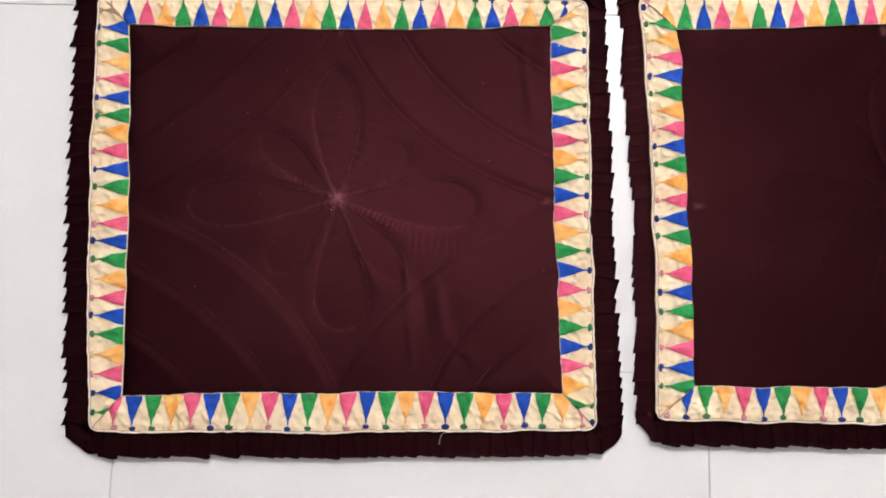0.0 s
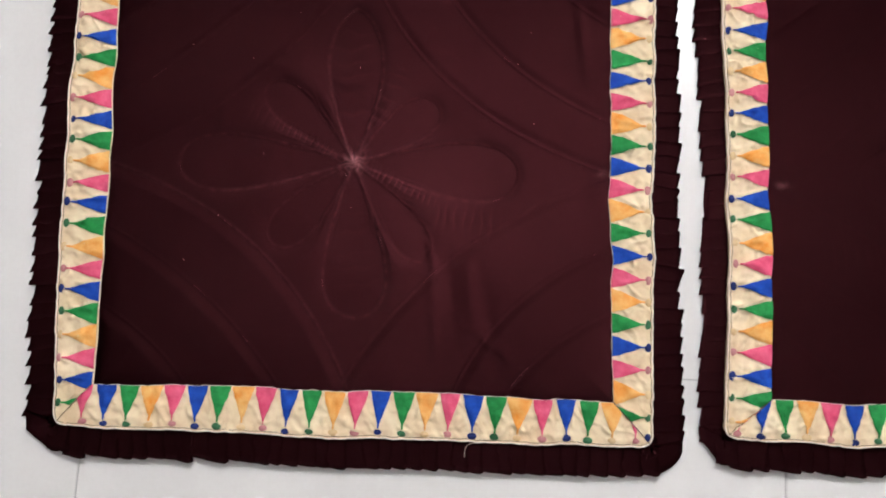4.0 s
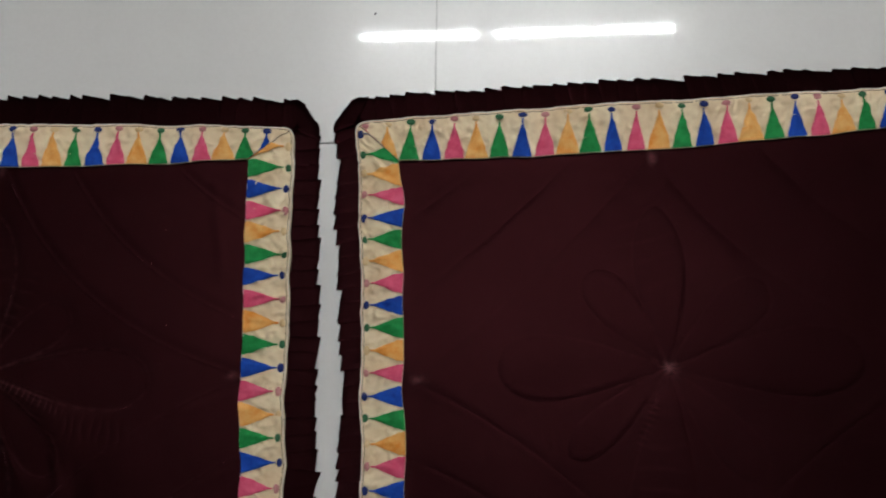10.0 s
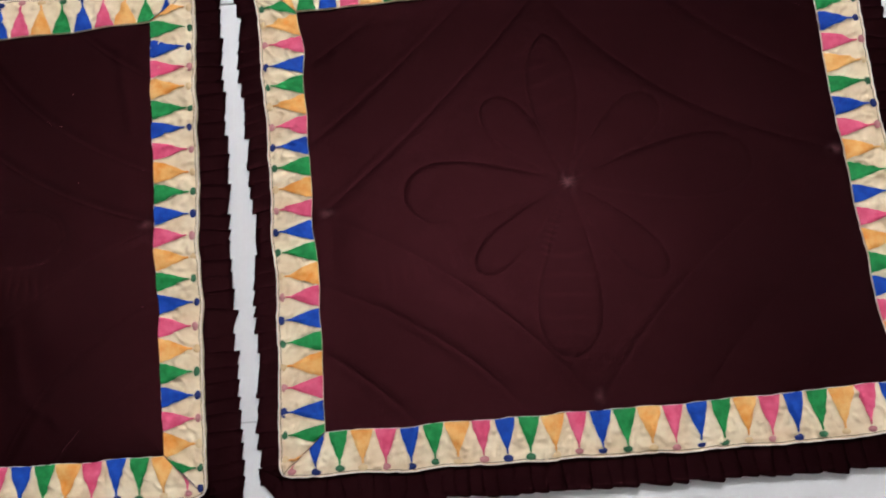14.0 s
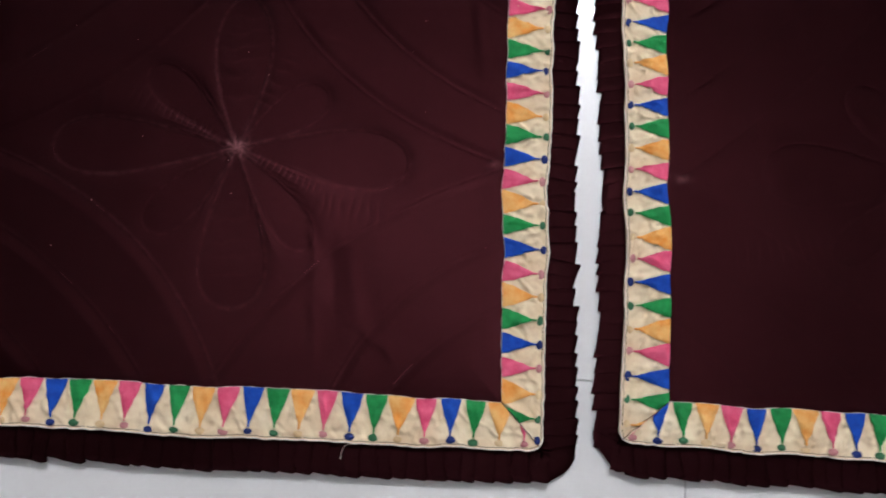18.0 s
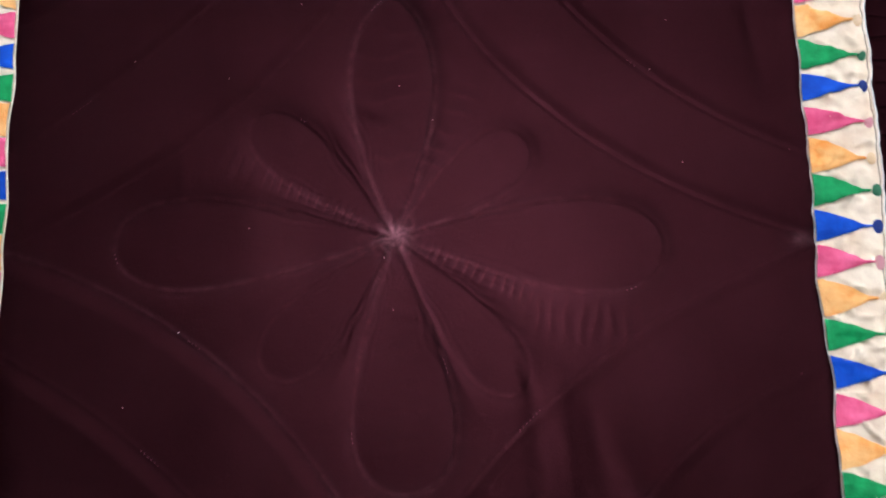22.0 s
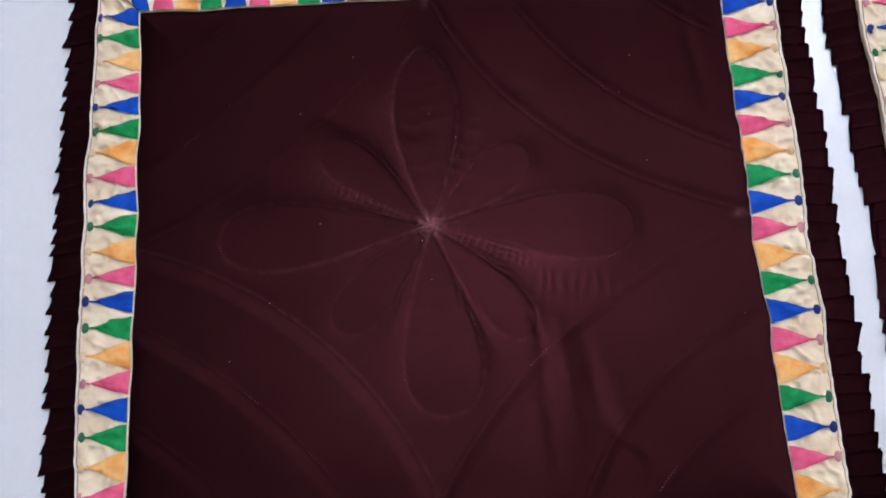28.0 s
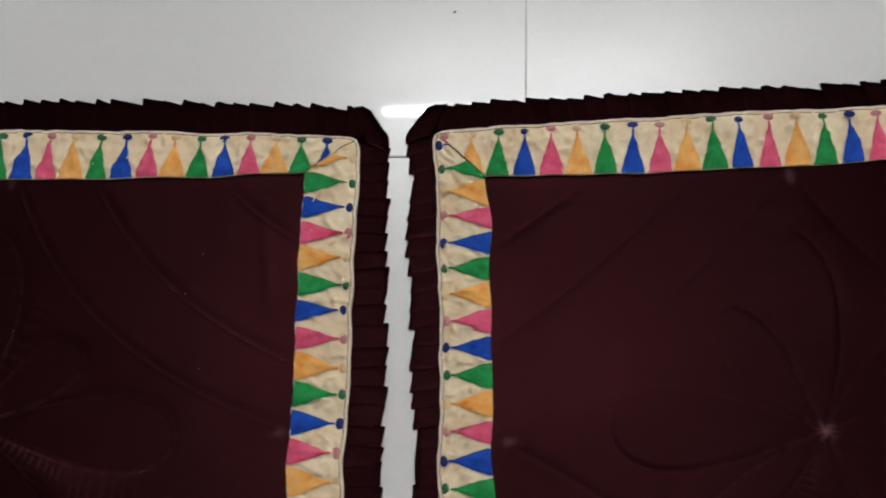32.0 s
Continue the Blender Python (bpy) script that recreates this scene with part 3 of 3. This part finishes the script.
def stitches_mesh(quilt, sides, centre, seed, hw, hh):
    """Short thread stitches lying in the seams, joined."""
    verts, faces = [], []
    pts, dirs = [], []
    for line in quilt.petal_lines + quilt.seam_lines:
        seg = np.diff(line, axis=0)
        ln = np.concatenate([[0], np.cumsum(np.hypot(seg[:, 0], seg[:, 1]))])
        s = np.arange(0.004, ln[-1] - 0.003, 0.0024)
        p = np.stack([np.interp(s, ln, line[:, 0]), np.interp(s, ln, line[:, 1])], 1)
        p2 = np.stack([np.interp(s + 0.001, ln, line[:, 0]), np.interp(s + 0.001, ln, line[:, 1])], 1)
        pts.append(p)
        dirs.append((p2 - p) / (np.linalg.norm(p2 - p, axis=1)[:, None] + 1e-9))
    pts, dirs = np.concatenate(pts), np.concatenate(dirs)
    patchy = Ripple(seed + 4, 0.05)(pts[:, 0], pts[:, 1]) > (1.5 if quilt.grooved else 0.95)
    keep = patchy & (np.hypot(pts[:, 0], pts[:, 1]) > 0.022) & (np.abs(pts[:, 0]) < hw - 0.008) & (np.abs(pts[:, 1]) < hh - 0.008)
    pts, dirs = pts[keep], dirs[keep]
    edge = np.minimum(hw - np.abs(pts[:, 0]), hh - np.abs(pts[:, 1]))
    z, _, _, _ = quilt.relief(pts[:, 0], pts[:, 1], edge, seed)
    for p, e, h in zip(pts, dirs, z):
        nrm = np.array([-e[1], e[0]])
        l, w = 0.0008, 0.00020
        n = len(verts)
        for a, b, c in ((-l, -w, -0.0003), (-l, w, -0.0003), (0, w, 0.0002), (l, w, -0.0003), (l, -w, -0.0003), (0, -w, 0.0002), (0, 0, 0.00045)):
            q = p + e * a + nrm * b
            verts.append((q[0], q[1], h + c))
        faces += [(n, n + 1, n + 6), (n + 1, n + 2, n + 6), (n + 2, n + 3, n + 6), (n + 3, n + 4, n + 6), (n + 4, n + 5, n + 6), (n + 5, n, n + 6)]
    return mesh_of("stitching", verts, faces, THREAD)


def lace_height(wave, fine, q, v):
    """Height of the lace cloth: slightly cockled, with pressed creases, a touch higher in its middle."""
    a, b = wave(q[..., 0], q[..., 1]), fine(q[..., 0], q[..., 1])
    crease = np.exp(-(a / 0.16) ** 2) * np.clip(0.4 + b, 0, 1)
    # slanting tucks, each dying out along its way
    x, y = q[..., 0], q[..., 1]
    for turn, pitch, amp in ((0.9, 0.019, 0.0012), (2.3, 0.026, 0.0011)):
        u = x * math.cos(turn) + y * math.sin(turn) + 0.005 * a
        crease = crease + amp / 0.0010 * (1 - np.abs(np.sin(math.pi * u / pitch))) ** 3 * np.clip(0.15 + 0.9 * wave(y + turn, x - turn), 0, 1)
    held = 0.15 + 0.85 * np.clip(np.minimum(v, 1 - v) / 0.16, 0, 1)
    return 0.0128 + held * (0.0011 * a + 0.0005 * b + 0.0024 * crease) + 0.0008 * np.sin(math.pi * np.clip(v, 0, 1))


def lace_strip(side, centre, wave, fine):
    nu, vs = 340, np.concatenate([[-0.018, -0.015], np.linspace(-0.012, 1.006, 26), [1.009, 1.012]])
    w = np.linspace(0, 1, nu)[:, None]
    lo, hi = side.limits(vs[None])
    s = lo + w * (hi - lo)
    q = side.at(s, vs[None]) - centre
    z = lace_height(wave, fine, q, vs[None] + 0 * w)
    z[:, 0] = z[:, -1] = 0.006
    verts = np.concatenate([q, z[..., None]], -1).reshape(-1, 3)
    return mesh_of("lace_strip", verts, grid_faces(nu, len(vs)), CREAM)


MOTIF_ROWS = ((-0.016, 0.0085), (0.06, 0.0081), (0.14, 0.0075), (0.24, 0.0065), (0.34, 0.0053), (0.44, 0.0041), (0.53, 0.0030), (0.61, 0.0019),
              (0.68, 0.0009), (0.80, 0.0006))


def motif_mesh(side, s0, centre, wave, fine, mat, knot, r):
    """One embroidered drop: a tapering triangle, a thin neck and a round knot, raised over the lace."""
    lean, size = r.uniform(-0.0012, 0.0012), r.uniform(0.92, 1.06) * (1.14 if mat == ORANGE else 1.0)
    verts, faces = [], []
    for v, hw in MOTIF_ROWS:
        lo, hi = side.limits(np.array(v))
        wob = r.uniform(0.94, 1.06)
        for k in np.linspace(-1, 1, 9):
            lift = 0.0012 + 0.0008 * (1 - k * k) ** 0.4
            s = float(np.clip(s0 + lean * v + k * hw * size * wob, lo + 0.0004, hi - 0.0004))
            q = side.at(s, v) - centre
            verts.append((q[0], q[1], float(lace_height(wave, fine, q, v)) + lift))
    faces += grid_faces(len(MOTIF_ROWS), 9)
    # the knot near the outer edge
    v0 = r.uniform(0.87, 0.90)
    lo, hi = side.limits(np.array(v0))
    s = float(np.clip(s0 + lean, lo + 0.003, hi - 0.003))
    c = side.at(s, v0) - centre
    zc = float(lace_height(wave, fine, c, v0))
    n, rad = len(verts), 0.0031 * r.uniform(0.9, 1.1)
    wide = (1.25, 0.88) if side.axis == 0 else (0.88, 1.25)
    verts.append((c[0], c[1], zc + 0.0014))
    for ring, (rr, lift) in enumerate(((0.6, 0.0012), (1.0, 0.0004))):
        for k in range(10):
            a = 2 * math.pi * k / 10
            verts.append((c[0] + wide[0] * rad * rr * math.cos(a), c[1] + wide[1] * rad * rr * math.sin(a), zc + lift))
    for k in range(10):
        j = (k + 1) % 10
        faces += [(n, n + 1 + k, n + 1 + j), (n + 1 + k, n + 11 + k, n + 11 + j, n + 1 + j)]
    me = mesh_of("motif", verts, faces, mat)
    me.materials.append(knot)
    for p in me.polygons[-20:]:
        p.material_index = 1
    return me


def pleat_meshes(seed, toothed, lift=0.0):
    """Knife pleats of the frill: x runs along the border, y outwards; each is a slanted flap with a rounded fold."""
    r = np.random.RandomState(seed)
    made = []
    for k in range(8):
        tooth, slack = r.uniform(0.0034, 0.0050) * toothed, r.uniform(-0.0005, 0.0005)
        xs = np.array([-0.0095, -0.004, 0.0005, 0.004, 0.0062, 0.0078, 0.0088])
        zs = np.array([0.0000, 0.0006, 0.0011, 0.0015, 0.0015, 0.0010, 0.0003])
        ys = np.array([-0.007, 0.0, 0.007, 0.014, 0.020, 1.0])
        verts = []
        for i, (x, z) in enumerate(zip(xs, zs)):
            end = 0.0235 + tooth * (i / 6 - 0.45) + slack - 0.0013 * (i == 6) - 0.0005 * (i == 5) + 0.0030 * (1 - toothed) * math.sin(math.pi * (i + 1) / 8)
            for j, y in enumerate(ys):
                yy = end if y == 1.0 else min(y, end - 0.001 * (5 - j))
                lean = 0.0016 * (yy / 0.02) * r.uniform(0.3, 1.0)
                out = min(1, max(0, (yy + 0.007) / 0.0305))
                puff = 0.0066 - (0.0054 - lift) * out ** 1.6
                verts.append((x + lean, yy, z + puff + r.uniform(-0.0007, 0.0007)))
        nu, nv = len(xs), len(ys)
        faces = [tuple(reversed(q)) for q in grid_faces(nu, nv)]
        n = len(verts)
        verts += [(x, y, max(z - 0.0016, 0.0006)) for x, y, z in verts]
        faces += [tuple(i + n for i in q) for q in grid_faces(nu, nv)]
        ring = [i * nv for i in range(nu)] + [(nu - 1) * nv + j for j in range(1, nv)] + [i * nv + nv - 1 for i in range(nu - 2, -1, -1)] + list(range(nv - 2, 0, -1))
        faces += [(ring[i], ring[(i + 1) % len(ring)], n + ring[(i + 1) % len(ring)], n + ring[i]) for i in range(len(ring))]
        bm = bmesh.new()
        bm.from_mesh(mesh_of("tmp", verts, faces, FRILL_VELVET))
        bmesh.ops.recalc_face_normals(bm, faces=bm.faces[:])
        me = bpy.data.meshes.new("pleat")
        bm.to_mesh(me)
        bm.free()
        me.materials.append(FRILL_VELVET)
        me.polygons.foreach_set("use_smooth", [True] * len(me.polygons))
        made.append(me)
    return made


def corner_flap(p, go, w0, w1, bulge, r):
    """The turned flap of frill that closes a corner, cut off slantwise."""
    verts, na, nr = [], 12, 5
    for i in range(na):
        f = -0.26 + 1.38 * i / (na - 1)
        a = f * math.pi / 2
        c, d = max(math.cos(a), 0.0), max(math.sin(a), 0.0)
        reach = min(bulge / (c / w0 + d / w1), 0.98 / math.hypot(c / w0, d / w1)) * (1 + 0.02 * r.uniform(-1, 1))
        for k in range(nr):
            q = k / (nr - 1)
            rad = -0.006 + (reach + 0.006) * q
            ang = go + a - math.pi / 2
            verts.append((p[0] + rad * math.cos(ang), p[1] + rad * math.sin(ang), 0.0112 - 0.0072 * q ** 1.4 + r.uniform(-0.0002, 0.0002)))
    top = grid_faces(na, nr)
    n = len(verts)
    verts += [(x, y, max(0.0008, z - 0.0018)) for x, y, z in verts]
    ring = [i * nr for i in range(na)] + [(na - 1) * nr + j for j in range(1, nr)] + [i * nr + nr - 1 for i in range(na - 2, -1, -1)] + list(range(nr - 2, 0, -1))
    faces = [tuple(reversed(q)) for q in top] + [tuple(i + n for i in q) for q in top]
    faces += [(ring[i], ring[(i + 1) % len(ring)], n + ring[(i + 1) % len(ring)], n + ring[i]) for i in range(len(ring))]
    me = mesh_of("corner_flap", verts, faces, FRILL_VELVET)
    bm = bmesh.new()
    bm.from_mesh(me)
    bmesh.ops.recalc_face_normals(bm, faces=bm.faces[:])
    bm.to_mesh(me)
    bm.free()
    return me


PLEATS, FIN_PLEATS, SOFT_PLEATS, LIFTED_PLEATS = pleat_meshes(5, 0.95), pleat_meshes(8, 1.35), pleat_meshes(6, 0.8), pleat_meshes(7, 0.4, 0.0060)
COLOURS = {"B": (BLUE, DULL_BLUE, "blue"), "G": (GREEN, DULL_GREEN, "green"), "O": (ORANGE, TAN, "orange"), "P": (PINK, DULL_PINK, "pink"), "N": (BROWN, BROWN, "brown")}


def velvet_mat(label, centre, sides, runs, frill, corners, seed, quilt, cloth, finned):
    """A quilted velvet mat with a lace border and a pleated frill, lying on the floor.
    runs: for each side the place of one blue motif, the step, and the order of colours."""
    centre = np.array(centre, float)
    mat = tagged(new("velvet_mat"), label, "mat", "mats on the floor")
    mat.matrix_basis = pose(centre[0], centre[1], 0)
    r = np.random.RandomState(seed)
    top, left, bottom, right = sides
    hw, hh = (right.inner[:, 0].mean() - left.inner[:, 0].mean()) / 2, (top.inner[:, 1].mean() - bottom.inner[:, 1].mean()) / 2
    child("velvet_panel", velvet_panel(sides, centre, seed, quilt, cloth), mat, "padded maroon velvet quilted with a flower in a diamond")
    tagged(child("stitching", stitches_mesh(quilt, sides, centre, seed, hw, hh), mat, "fine mauve quilting stitches"), kind="stuff")
    wave, fine, slow = Ripple(seed + 7, 0.026), Ripple(seed + 8, 0.010), Ripple(seed + 9, 0.05)
    for side, (first, step, order) in zip(sides, runs):
        strip = child("lace_strip", lace_strip(side, centre, wave, fine), mat, "cream lace strip with embroidered drops")
        ends = side.limits(np.array(1.0))
        for i in range(-9, 36):
            if not ends[0] + 0.004 < first + i * step < ends[1] - 0.004:
                continue
            # the two drops folded into one corner are faded
            faded = finned and side in (top, left) and np.hypot(*(side.at(first + i * step, 1.0) - top.outer[0])) < 0.032
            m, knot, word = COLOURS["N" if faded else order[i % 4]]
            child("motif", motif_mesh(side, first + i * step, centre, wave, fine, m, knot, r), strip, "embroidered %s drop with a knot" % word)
        for v, rad, name in ((1.008, 0.0006, "edging"), (0.962, 0.00028, "edge_stitching"), (-0.020, 0.0003, "piping")):
            if name == "piping" and side in (top, left):
                continue
            a, b = side.limits(np.array(v))
            s = np.linspace(a, b, 160)
            q = side.at(s, v) - centre
            z = lace_height(wave, fine, q, v) + 0.00005
            q = q + 0.0004 * np.stack([fine(q[:, 0], q[:, 1]), fine(q[:, 1], q[:, 0])], 1)
            child(name, tube_mesh(name, np.column_stack([q, z]), rad, SEAM if name == "edge_stitching" else EDGING), mat,
                  {"edging": "pinkish cream cord along the lace edge", "piping": "thin cream fold along the velvet"}.get(name, "thin brown seam thread"))
    for side in (top, bottom):
        for e in (0, 1):
            w = np.linspace(-0.02, 0.93, 24)[:, None]
            q = side.inner[e] * (1 - w) + side.outer[e] * w - centre
            q = q + 0.0005 * np.stack([fine(q[:, 0], q[:, 1]), fine(q[:, 1], q[:, 0])], 1)
            z = lace_height(wave, fine, q, w[:, 0]) + 0.0002
            child("mitre_seam", tube_mesh("mitre_seam", np.column_stack([q, z]), 0.00035, SEAM), mat, "brown thread along the mitred corner")
    # the frill: a band under the pleats, then the pleats one by one, each over the next
    outer = []
    for side, (rev, width) in zip(sides, frill):
        a, b = side.limits(np.array(1.0))
        s = np.linspace(a, b, 60)
        outer.append((side, s[::-1] if rev else s, width))
    ring_in, ring_out = [], []
    for side, s, widths in outer:
        for t in s:
            width = min(widths)
            p = side.at(t, 1.0, 0.0) - centre
            n = np.array([0, side.out]) if side.axis == 0 else np.array([side.out, 0])
            ring_in.append(p - n * 0.008)
            ring_out.append(p + n * width * 0.86)
    k = len(ring_in)
    verts = [(*p, 0.0075) for p in ring_in] + [(*p, 0.0012) for p in ring_out] + [(*p, 0.0006) for p in ring_out] + [(*p, 0.0006) for p in ring_in]
    faces = []
    for i in range(k):
        j = (i + 1) % k
        for a, b in ((0, 1), (1, 2), (2, 3), (3, 0)):
            faces.append((a * k + i, b * k + i, b * k + j, a * k + j))
    frill_part = child("frill", mesh_of("frill", verts, faces, FRILL_VELVET), mat, "pleated maroon velvet frill")
    for n_side, (side, s, widths) in enumerate(outer):
        a, b = s[0], s[-1]
        length, at, sign = abs(b - a), 0.003, 1 if b > a else -1
        base = {(0, 1): math.pi, (1, -1): -math.pi / 2, (0, -1): 0.0, (1, 1): math.pi / 2}[(side.axis, side.out)]
        # outward is local +y and the run is local -x for a band walked anticlockwise
        while at < length - 0.003:
            p = side.at(a + sign * at, 1.0, 0.0) - centre
            q2 = side.at(a + sign * (at + 0.004), 1.0, 0.0) - centre
            go = math.atan2(*(q2 - p)[::-1])
            width = widths[0] + (widths[1] - widths[0]) * at / length
            width *= 1 + 0.05 * wave(p[0], p[1])
            if side.axis == 1 and side.out < 0 and not finned:
                # loosely gathered here: an uneven edge, drawn in near the middle
                width += 0.0022 * slow(p[0], p[1]) - 0.0055 * math.exp(-((p[1] + 0.028) / 0.022) ** 2)
            width *= 1 - 0.05 * max(0.0, 1 - min(at, length - at) / 0.022)
            m = Matrix.Translation((p[0], p[1], r.uniform(0, 0.0006))) @ Matrix.Rotation(go + r.uniform(-0.04, 0.04), 4, "Z") @ Matrix.Diagonal((r.uniform(1.02, 1.12), -width / 0.0235 * (1 + r.uniform(-0.03, 0.03)), 1, 1))
            kinds = (SOFT_PLEATS if side.out > 0 else FIN_PLEATS if finned else PLEATS) if side.axis == 1 else PLEATS if side.out > 0 else LIFTED_PLEATS
            child("pleat", kinds[r.randint(len(kinds))], frill_part, at=m)
            at += r.uniform(0.0118, 0.0150) if side.axis == 1 else r.uniform(0.0126, 0.0158) if side.out > 0 else r.uniform(0.0105, 0.0150)
        # fan round the corner
        nxt = outer[(n_side + 1) % 4]
        p = side.at(s[-1], 1.0, 0.0) - centre
        child("corner_flap", corner_flap(p, go, widths[1], nxt[2][0], corners[n_side], r), frill_part)
    return mat


A_TL, A_TR, A_BR, A_BL = (-0.228, 0.184), (0.220, 0.191), (0.234, -0.1945), (-0.209, -0.2055)
A_OTL, A_OTR, A_OBR, A_OBL = (-0.261, 0.216), (0.258, 0.219), (0.267, -0.228), (-0.238, -0.240)
QUILT_A = Quilt(PETALS_A, SEAMS_A, PUCKERS_A, FOLDS_A, (((0.217, 0.001), True), ((-0.003, 0.180), False)), False)
velvet_mat(
    "maroon quilted velvet mat with cream lace border and pleated frill", (0.0, 0.0),
    (Side(0, 1, (A_TL, A_TR), (A_OTL, A_OTR), -0.004, 0.005), Side(1, -1, (A_BL, A_TL), (A_OBL, A_OTL), -0.003, 0.005),
     Side(0, -1, (A_BL, A_BR), (A_OBL, A_OBR), -0.002, 0.002), Side(1, 1, (A_BR, A_TR), (A_OBR, A_OTR), -0.002, -0.001)),
    ((-0.2272, 0.01926, "BPOG"), (0.1789, -0.01905, "BGOP"),
     (-0.1954, 0.01946, "BGOP"), (0.1632, -0.01936, "BPOG")),
    ((True, (0.0305, 0.029)), (True, (0.029, 0.029)), (False, (0.024, 0.024)), (False, (0.0280, 0.0215))), (1.12, 1.16, 1.5, 1.14), 11,
    QUILT_A, VELVET, True)
B_TL, B_TR, B_BR, B_BL = (0.351, 0.190), (0.812, 0.225), (0.828, -0.174), (0.364, -0.184)
B_OTL, B_OTR, B_OBR, B_OBL = (0.313, 0.224), (0.849, 0.258), (0.862, -0.214), (0.327, -0.217)
velvet_mat(
    "maroon quilted velvet mat with slightly skewed cream lace border", (0.580, 0.013),
    (Side(0, 1, (B_TL, B_TR), (B_OTL, B_OTR), -0.006, 0.003), Side(1, -1, (B_BL, B_TL), (B_OBL, B_OTL), -0.003, -0.006, (0.150, 0.004, 0.018)),
     Side(0, -1, (B_BL, B_BR), (B_OBL, B_OBR), 0.002, 0.001), Side(1, 1, (B_BR, B_TR), (B_OBR, B_OTR), -0.005, -0.004)),
    ((0.3807, 0.01963, "BPOG"), (0.1381, -0.01899, "BGOP"),
     (0.356, 0.0193, "BGOP"), (0.1417, -0.01973, "BPOG")),
    ((True, (0.0225, 0.027)), (True, (0.022, 0.0195)), (False, (0.0235, 0.0235)), (False, (0.026, 0.026))), (1.1, 1.02, 1.15, 1.15), 23,
    Quilt(PETALS_B, SEAMS_B, PUCKERS_B, FOLDS_B, (((-0.207, -0.013), True), ((-0.009, 0.180), False), ((0.009, -0.183), False), ((0.228, 0.012), True)), True), SHADED_VELVET, False)

# ---- small loose things ----
rng = np.random.RandomState(3)
bits = np.array([(-0.152, 0.101), (-0.0575, 0.136), (-0.097, 0.091), (0.0, 0.086), (0.1395, 0.097), (0.156, 0.0435), (-0.1145, -0.0535), (0.0005, -0.040),
                 (-0.0055, -0.0115)] + [(rng.uniform(-0.19, 0.19), rng.uniform(-0.16, 0.16)) for _ in range(4)])
heights = QUILT_A.relief(bits[:, 0], bits[:, 1], np.full(len(bits), 0.05), 11)[0]
verts, faces = [], []
for (x, y), z in zip(bits, heights):
    a, l = rng.uniform(0, math.pi), rng.uniform(0.0003, 0.0009)
    n, w = len(verts), 0.00024
    for i, j, h in ((-l, 0, 0), (0, w, 0), (l, 0, 0), (0, -w, 0), (0, 0, 0.0005)):
        verts.append((x + i * math.cos(a) - j * math.sin(a), y + i * math.sin(a) + j * math.cos(a), z + h))
    faces += [(n + 1, n, n + 4), (n + 2, n + 1, n + 4), (n + 3, n + 2, n + 4), (n, n + 3, n + 4), (n, n + 1, n + 2, n + 3)]
tagged(new("lint", mesh_of("lint", verts, faces, LINT, False)), "tiny pale specks of lint on the velvet", "lint", kind="stuff")
s = np.linspace(0, 1, 40)
loop = np.column_stack([0.1202 * (1 - s) ** 2 + 0.2200 * s * (1 - s) + 0.1111 * s ** 2,
                        -0.2340 * (1 - s) ** 2 - 0.4670 * s * (1 - s) - 0.2465 * s ** 2, 0.0136 - 0.0036 * s + 0.0006 * np.sin(5 * s)])
tagged(new("loose_thread", tube_mesh("loose_thread", loop, 0.0002, EDGING)), "loose cream thread end on the velvet frill", "thread")

crumb = bmesh.new()
bmesh.ops.create_icosphere(crumb, subdivisions=1, radius=0.0012)
for v in crumb.verts:
    v.co = Vector((v.co.x * 1.4 * rng.uniform(0.8, 1.2), v.co.y * rng.uniform(0.7, 1.2), v.co.z * 0.5 + 0.0005))
crumb_mesh = bpy.data.meshes.new("crumb")
crumb.to_mesh(crumb_mesh)
crumb.free()
crumb_mesh.materials.append(DARK_PLASTIC)
tagged(new("crumb", crumb_mesh), "tiny dark crumb lying on a glossy floor tile", "crumb").matrix_basis = pose(0.3255, 0.3337, 0.0, rz=40)

# ---- floor tiles ----
TILE_W, TILE_H, JOINT = 0.6, 0.38, 0.0011
tile_mesh = box_mesh("tile", (JOINT / 2, JOINT / 2, -0.010), (TILE_W - JOINT / 2, TILE_H - JOINT / 2, 0.0), TILE, 0.0006)
tall_mesh = box_mesh("tile", (JOINT / 2, JOINT / 2, -0.010), (TILE_W - JOINT / 2, 2 * TILE_H - JOINT / 2, 0.0), TILE, 0.0006)
for i in range(7):
    # the columns beyond the mats are laid with longer tiles
    long_column = i < 3
    for j in range(6 if long_column else 11):
        y = Y0 + (max(0, 2 * j - 1) if long_column else j) * TILE_H
        child("tile", tall_mesh if long_column and j else tile_mesh, floor, at=Matrix.Translation((X0 + TILE_W * i, y, 0)))
